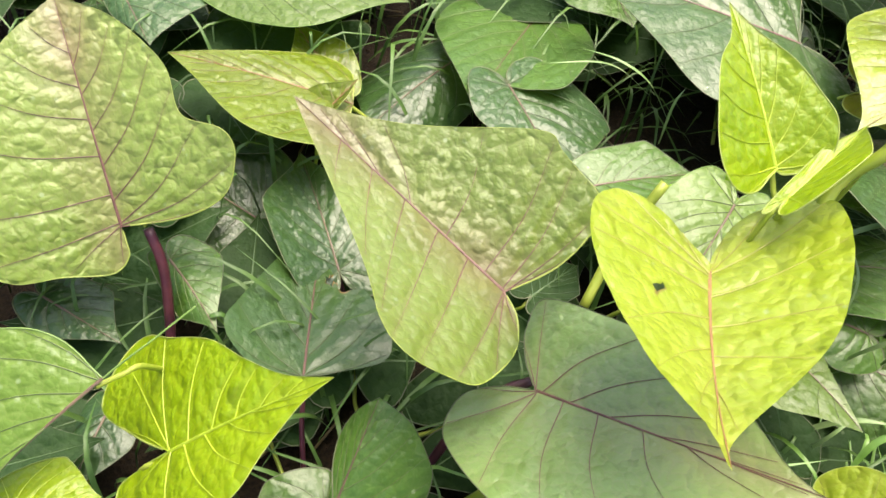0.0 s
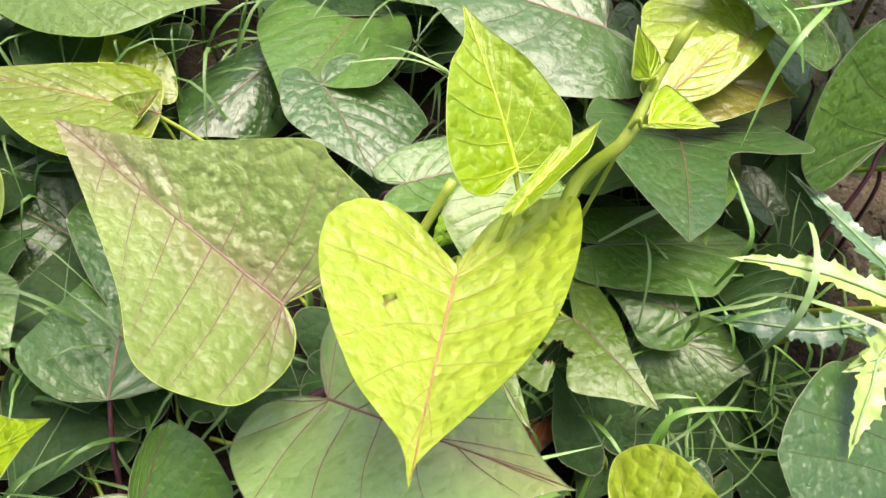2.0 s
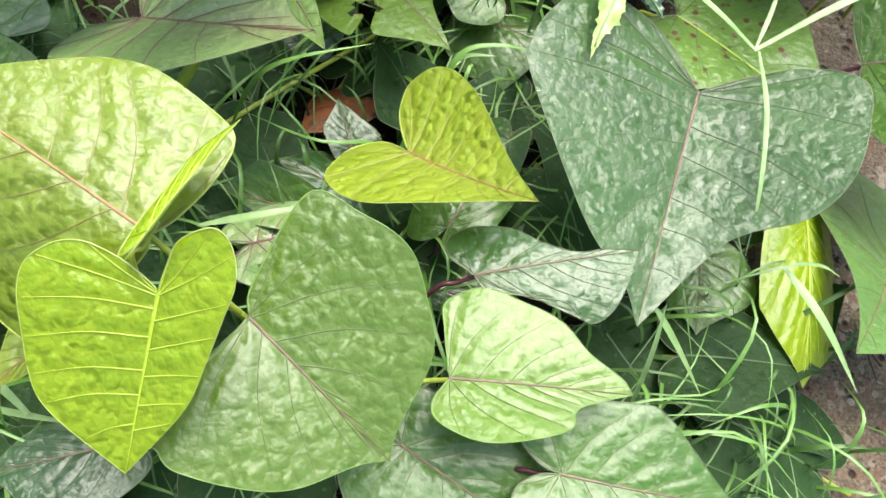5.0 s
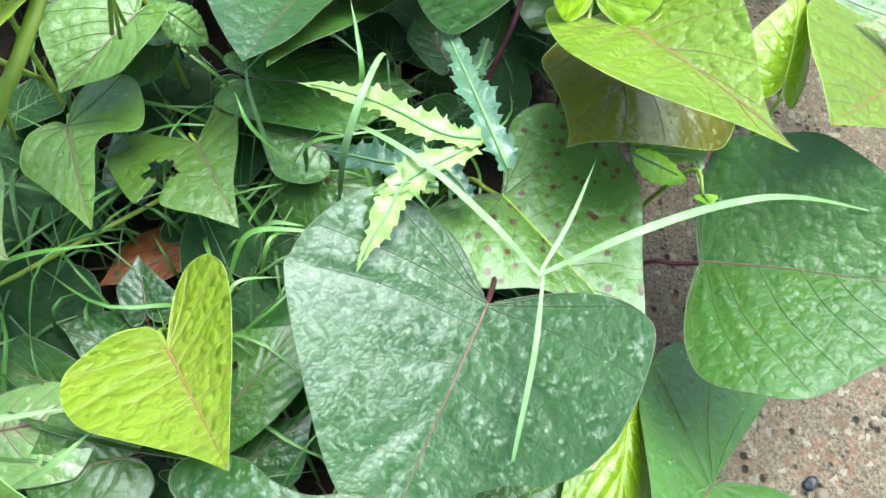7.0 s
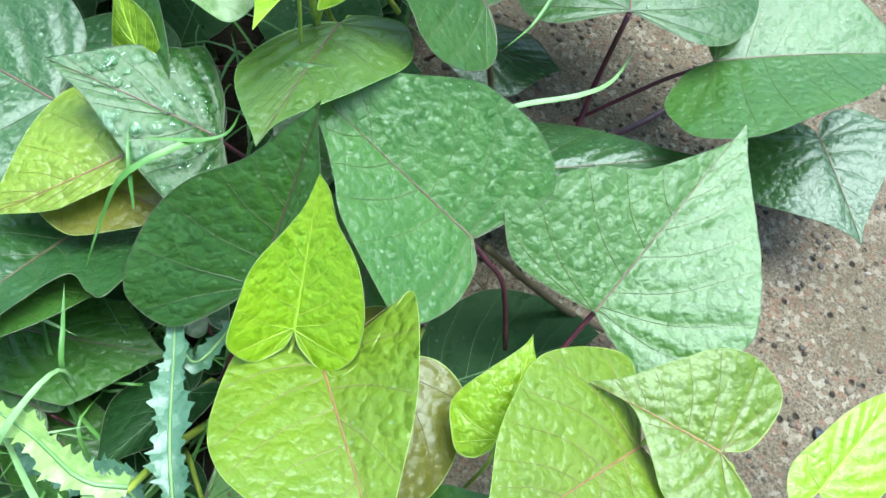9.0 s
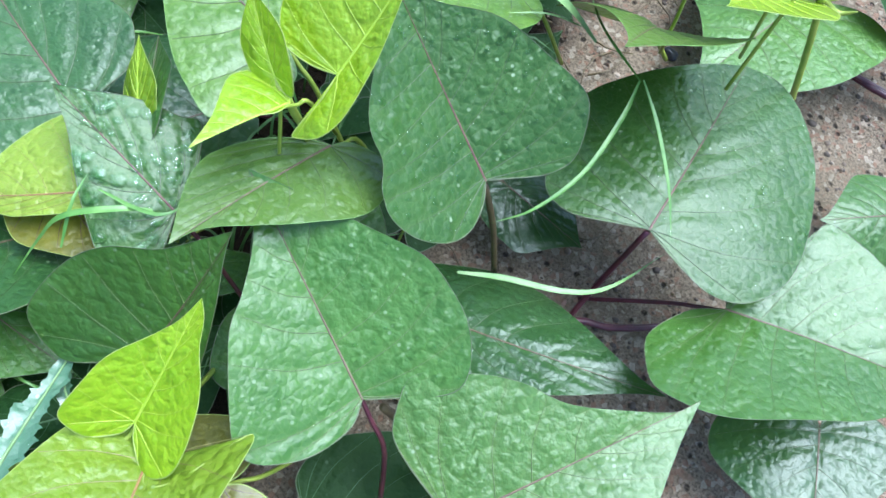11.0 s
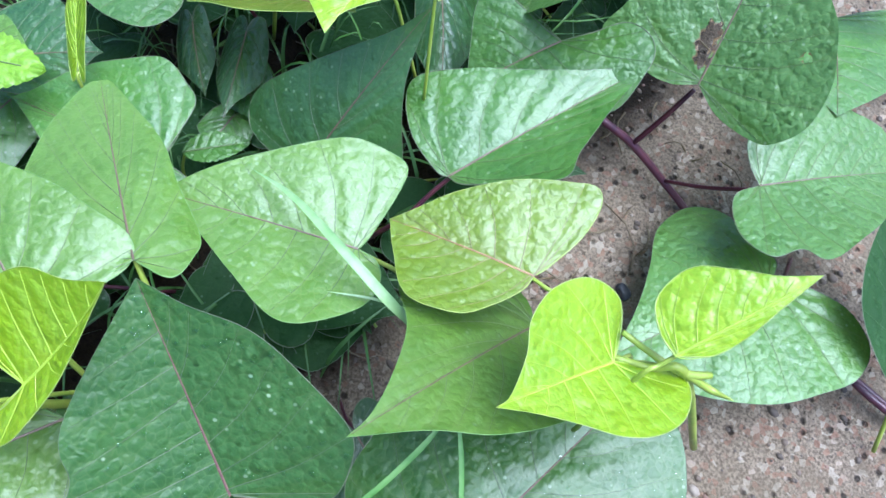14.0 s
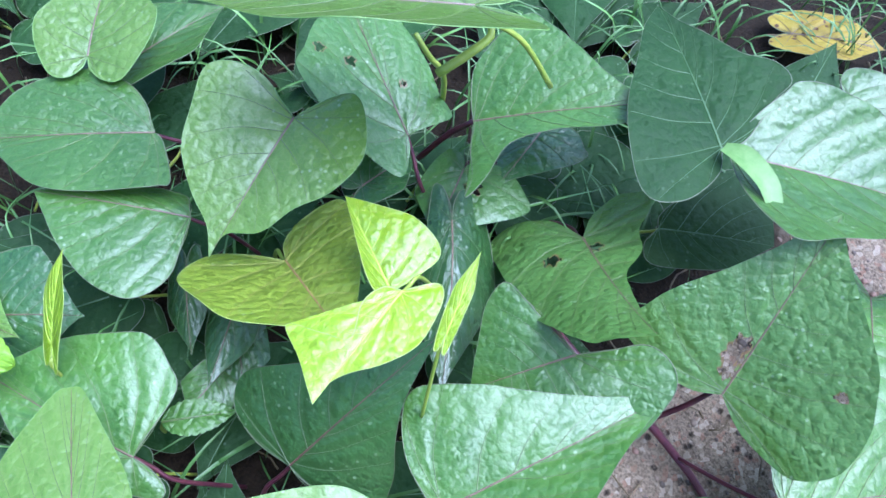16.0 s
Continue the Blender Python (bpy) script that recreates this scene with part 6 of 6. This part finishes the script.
def long_grass():
    """Long arching blades, thin and bright, that fill the gaps between the leaves."""
    rnd, verts, faces = random.Random(61), [], []
    made = 0
    while made < 470:
        x, y = rnd.uniform(0.10, 0.33), rnd.uniform(-0.16, 0.16)
        if made > 230:
            x, y = rnd.uniform(-0.05, 0.26), rnd.uniform(0.24, 0.80)
        if made > 330:
            x, y = rnd.uniform(-0.10, 0.10), rnd.uniform(-0.20, 0.04)
        if not under_bed(x + 0.03, y):
            continue
        made += 1
        a, reach, top = rnd.uniform(0, 6.28), rnd.uniform(0.02, 0.06), rnd.uniform(0.025, 0.056)
        bend = a + rnd.uniform(-0.7, 0.7)
        p1 = (x + math.cos(a) * reach * 0.25, y + math.sin(a) * reach * 0.25, top * 0.75)
        p2 = (x + math.cos(a) * reach * 0.8, y + math.sin(a) * reach * 0.8, top)
        p3 = (p2[0] + math.cos(bend) * reach * 0.7, p2[1] + math.sin(bend) * reach * 0.7, top * rnd.uniform(0.5, 0.95))
        v, f = blade_mesh([(x, y, 0.0), p1, p2, p3], rnd.uniform(0.0010, 0.0022), 12)
        n = len(verts)
        verts += v
        faces += [tuple(i + n for i in q) for q in f]
    tagged(mesh_object("grass", verts, faces, BLADE), "long thin arching grass blades tangled between the vines", "grass", kind="stuff")


def litter():
    rnd, verts, faces = random.Random(44), [], []
    for _ in range(420):
        x, y = rnd.uniform(-0.2, 0.40), rnd.uniform(-0.2, 0.95)
        a, reach = rnd.uniform(0, 6.28), rnd.uniform(0.006, 0.022)
        v, f = tube_mesh([(x, y, 0.003), (x + math.cos(a) * reach, y + math.sin(a) * reach, rnd.uniform(0.003, 0.007)),
                          (x + math.cos(a + 0.4) * reach * 2, y + math.sin(a + 0.4) * reach * 2, 0.003)], [0.0007, 0.0006, 0.0004], 4, 4)
        n = len(verts)
        verts += v
        faces += [tuple(i + n for i in q) for q in f]
    tagged(mesh_object("twigs", verts, faces, STEM["brown"]), "thin brown twigs and straw on soil darkened for shade", "litter", kind="stuff")


low_leaves()
low_grass()
long_grass()
litter()


# ---- drops of water on the leaves ----
WATER, wnt, wb, wo = material("water")
clear, gloss_coat, rim_light = wnt.nodes.new("ShaderNodeBsdfTransparent"), node(wnt, "ShaderNodeBsdfGlossy", Roughness=0.04), node(wnt, "ShaderNodeFresnel", IOR=1.28)
clear.inputs[0].default_value = (0.94, 1.0, 0.95, 1)
wet_mix = wnt.nodes.new("ShaderNodeMixShader")
wnt.links.new(rim_light.outputs[0], wet_mix.inputs[0])
wnt.links.new(clear.outputs[0], wet_mix.inputs[1])
wnt.links.new(gloss_coat.outputs[0], wet_mix.inputs[2])
wnt.links.new(wet_mix.outputs[0], wo.inputs["Surface"])


def drops(blade, count, small, large, seed, label, single=False):
    """Flat round drops that lie on a blade's upper side."""
    rnd, me, verts, faces = random.Random(seed), blade.data, [], []
    home = thing("water_drops", label, "water drops") if single else None
    for poly in rnd.choices(list(me.polygons), [p.area for p in me.polygons], k=count):
        q, up = poly.center, poly.normal if poly.normal.z > 0 else -poly.normal
        a = up.orthogonal().normalized()
        b = up.cross(a)
        r, n = rnd.uniform(small, large) * rnd.uniform(0.5, 1.0), len(verts)
        long = rnd.uniform(1.0, 1.35)
        for ring, high in ((1.0, -0.03), (0.86, 0.15), (0.50, 0.25)):
            for k in range(10):
                an = k * math.pi / 5
                verts.append(q + (a * math.cos(an) * long + b * math.sin(an)) * (r * ring) + up * (r * high + 0.0002))
        verts.append(q + up * (r * 0.28 + 0.0002))
        for ring in range(2):
            for k in range(10):
                i, j = n + ring * 10 + k, n + ring * 10 + (k + 1) % 10
                faces.append((i, j, j + 10, i + 10))
        faces += [(n + 20 + k, n + 20 + (k + 1) % 10, n + 30) for k in range(10)]
        if single:
            mesh_object("drop", verts, faces, WATER, home)
            verts, faces = [], []
    if single:
        return
    ob = mesh_object("water_drops", verts, faces, WATER)
    tagged(ob, label, "water drops", kind="stuff")


drops(leaf_DR, 120, 0.0014, 0.0034, 3, "large clear water drops beaded on a dark leaf", True)
drops(leaf_AJ, 170, 0.0005, 0.0014, 4, "small water drops on a dark green leaf")
drops(leaf_AK, 210, 0.0005, 0.0014, 5, "small water drops on a broad dark leaf")
drops(leaf_Q, 130, 0.0004, 0.0011, 6, "small water drops on a bluish leaf")
drops(leaf_AH4, 60, 0.0003, 0.0009, 7, "fine water drops on a bluish leaf")
drops(leaf_AB, 60, 0.0003, 0.0009, 8, "fine water drops on a green leaf")
drops(leaf_AL, 70, 0.0003, 0.0010, 9, "fine water drops on a green leaf")
drops(leaf_AY, 40, 0.0003, 0.0010, 10, "fine water drops on a pale leaf")
drops(leaf_AV, 40, 0.0003, 0.0009, 11, "fine water drops on a pale leaf")
drops(leaf_U, 50, 0.0003, 0.0009, 12, "fine water drops on a broad green leaf")


# ---- a rolled pale flap on the lobe of a bitten leaf ----
mesh_object("curled_edge", *blade_mesh([(0.2547, 0.6345, 0.128), (0.2641, 0.6352, 0.132), (0.2789, 0.6329, 0.134), (0.2901, 0.6285, 0.132), (0.3014, 0.6303, 0.126)], 0.0120, 24), RIM["fresh"], leaf_BG2, label="pale rolled-over lobe")
drops(wet_blade, 160, 0.0003, 0.0009, 21, "fine water drops on a grey-green weed leaf")
drops(broad_blade, 120, 0.0003, 0.0009, 22, "fine water drops on a grey-green weed leaf")
drops(top_blade, 60, 0.0003, 0.0007, 23, "fine water drops on a pale weed leaf")


# ---- dark pebbles lying loose on the concrete ----
PEBBLE = plain_material("pebble_dark", (0.012, 0.012, 0.016), (0.045, 0.042, 0.045), 260.0, 0.38, 0.5, 0.0008)


def pebble(x, y, r, turn, seed):
    """An angular, slightly flattened stone."""
    bm, rnd = bmesh.new(), random.Random(seed)
    bmesh.ops.create_icosphere(bm, subdivisions=3, radius=1.0)
    cuts = [(Vector((rnd.gauss(0, 1), rnd.gauss(0, 1), rnd.gauss(0.2, 1))).normalized(), rnd.uniform(0.62, 0.9)) for _ in range(9)]
    for v in bm.verts:
        for way, far in cuts:
            over = v.co.dot(way) - far
            if over > 0:
                v.co -= way * over * 0.92
        v.co *= 1 + 0.05 * noise.noise(v.co * 3 + Vector((seed, 0, 0)))
        v.co = Vector((v.co.x * r, v.co.y * r * 0.78, v.co.z * r * 0.6))
    me = bpy.data.meshes.new("pebble")
    bm.to_mesh(me)
    bm.free()
    me.materials.append(PEBBLE)
    me.polygons.foreach_set("use_smooth", [True] * len(me.polygons))
    ob = tagged(new("pebble", me), "small angular black pebble lying on worn concrete", "pebble", "dark pebbles")
    low = 0.004 * noise.noise(Vector((x * 7, y * 7, 0))) + 0.0022 * noise.noise(Vector((x * 45, y * 45, 3))) - 0.001
    ob.matrix_world = pose(x, y, low + 0.36 * r, 0, 0, turn)


pebble(0.4261, 0.7370, 0.0066, 100, 1)
pebble(0.3275, 0.5174, 0.0058, 20, 2)
pebble(0.3873, 0.5031, 0.0055, -15, 3)
pebble(0.4264, -0.0179, 0.0040, 40, 4)
pebble(0.5642, 0.1664, 0.0042, 70, 5)
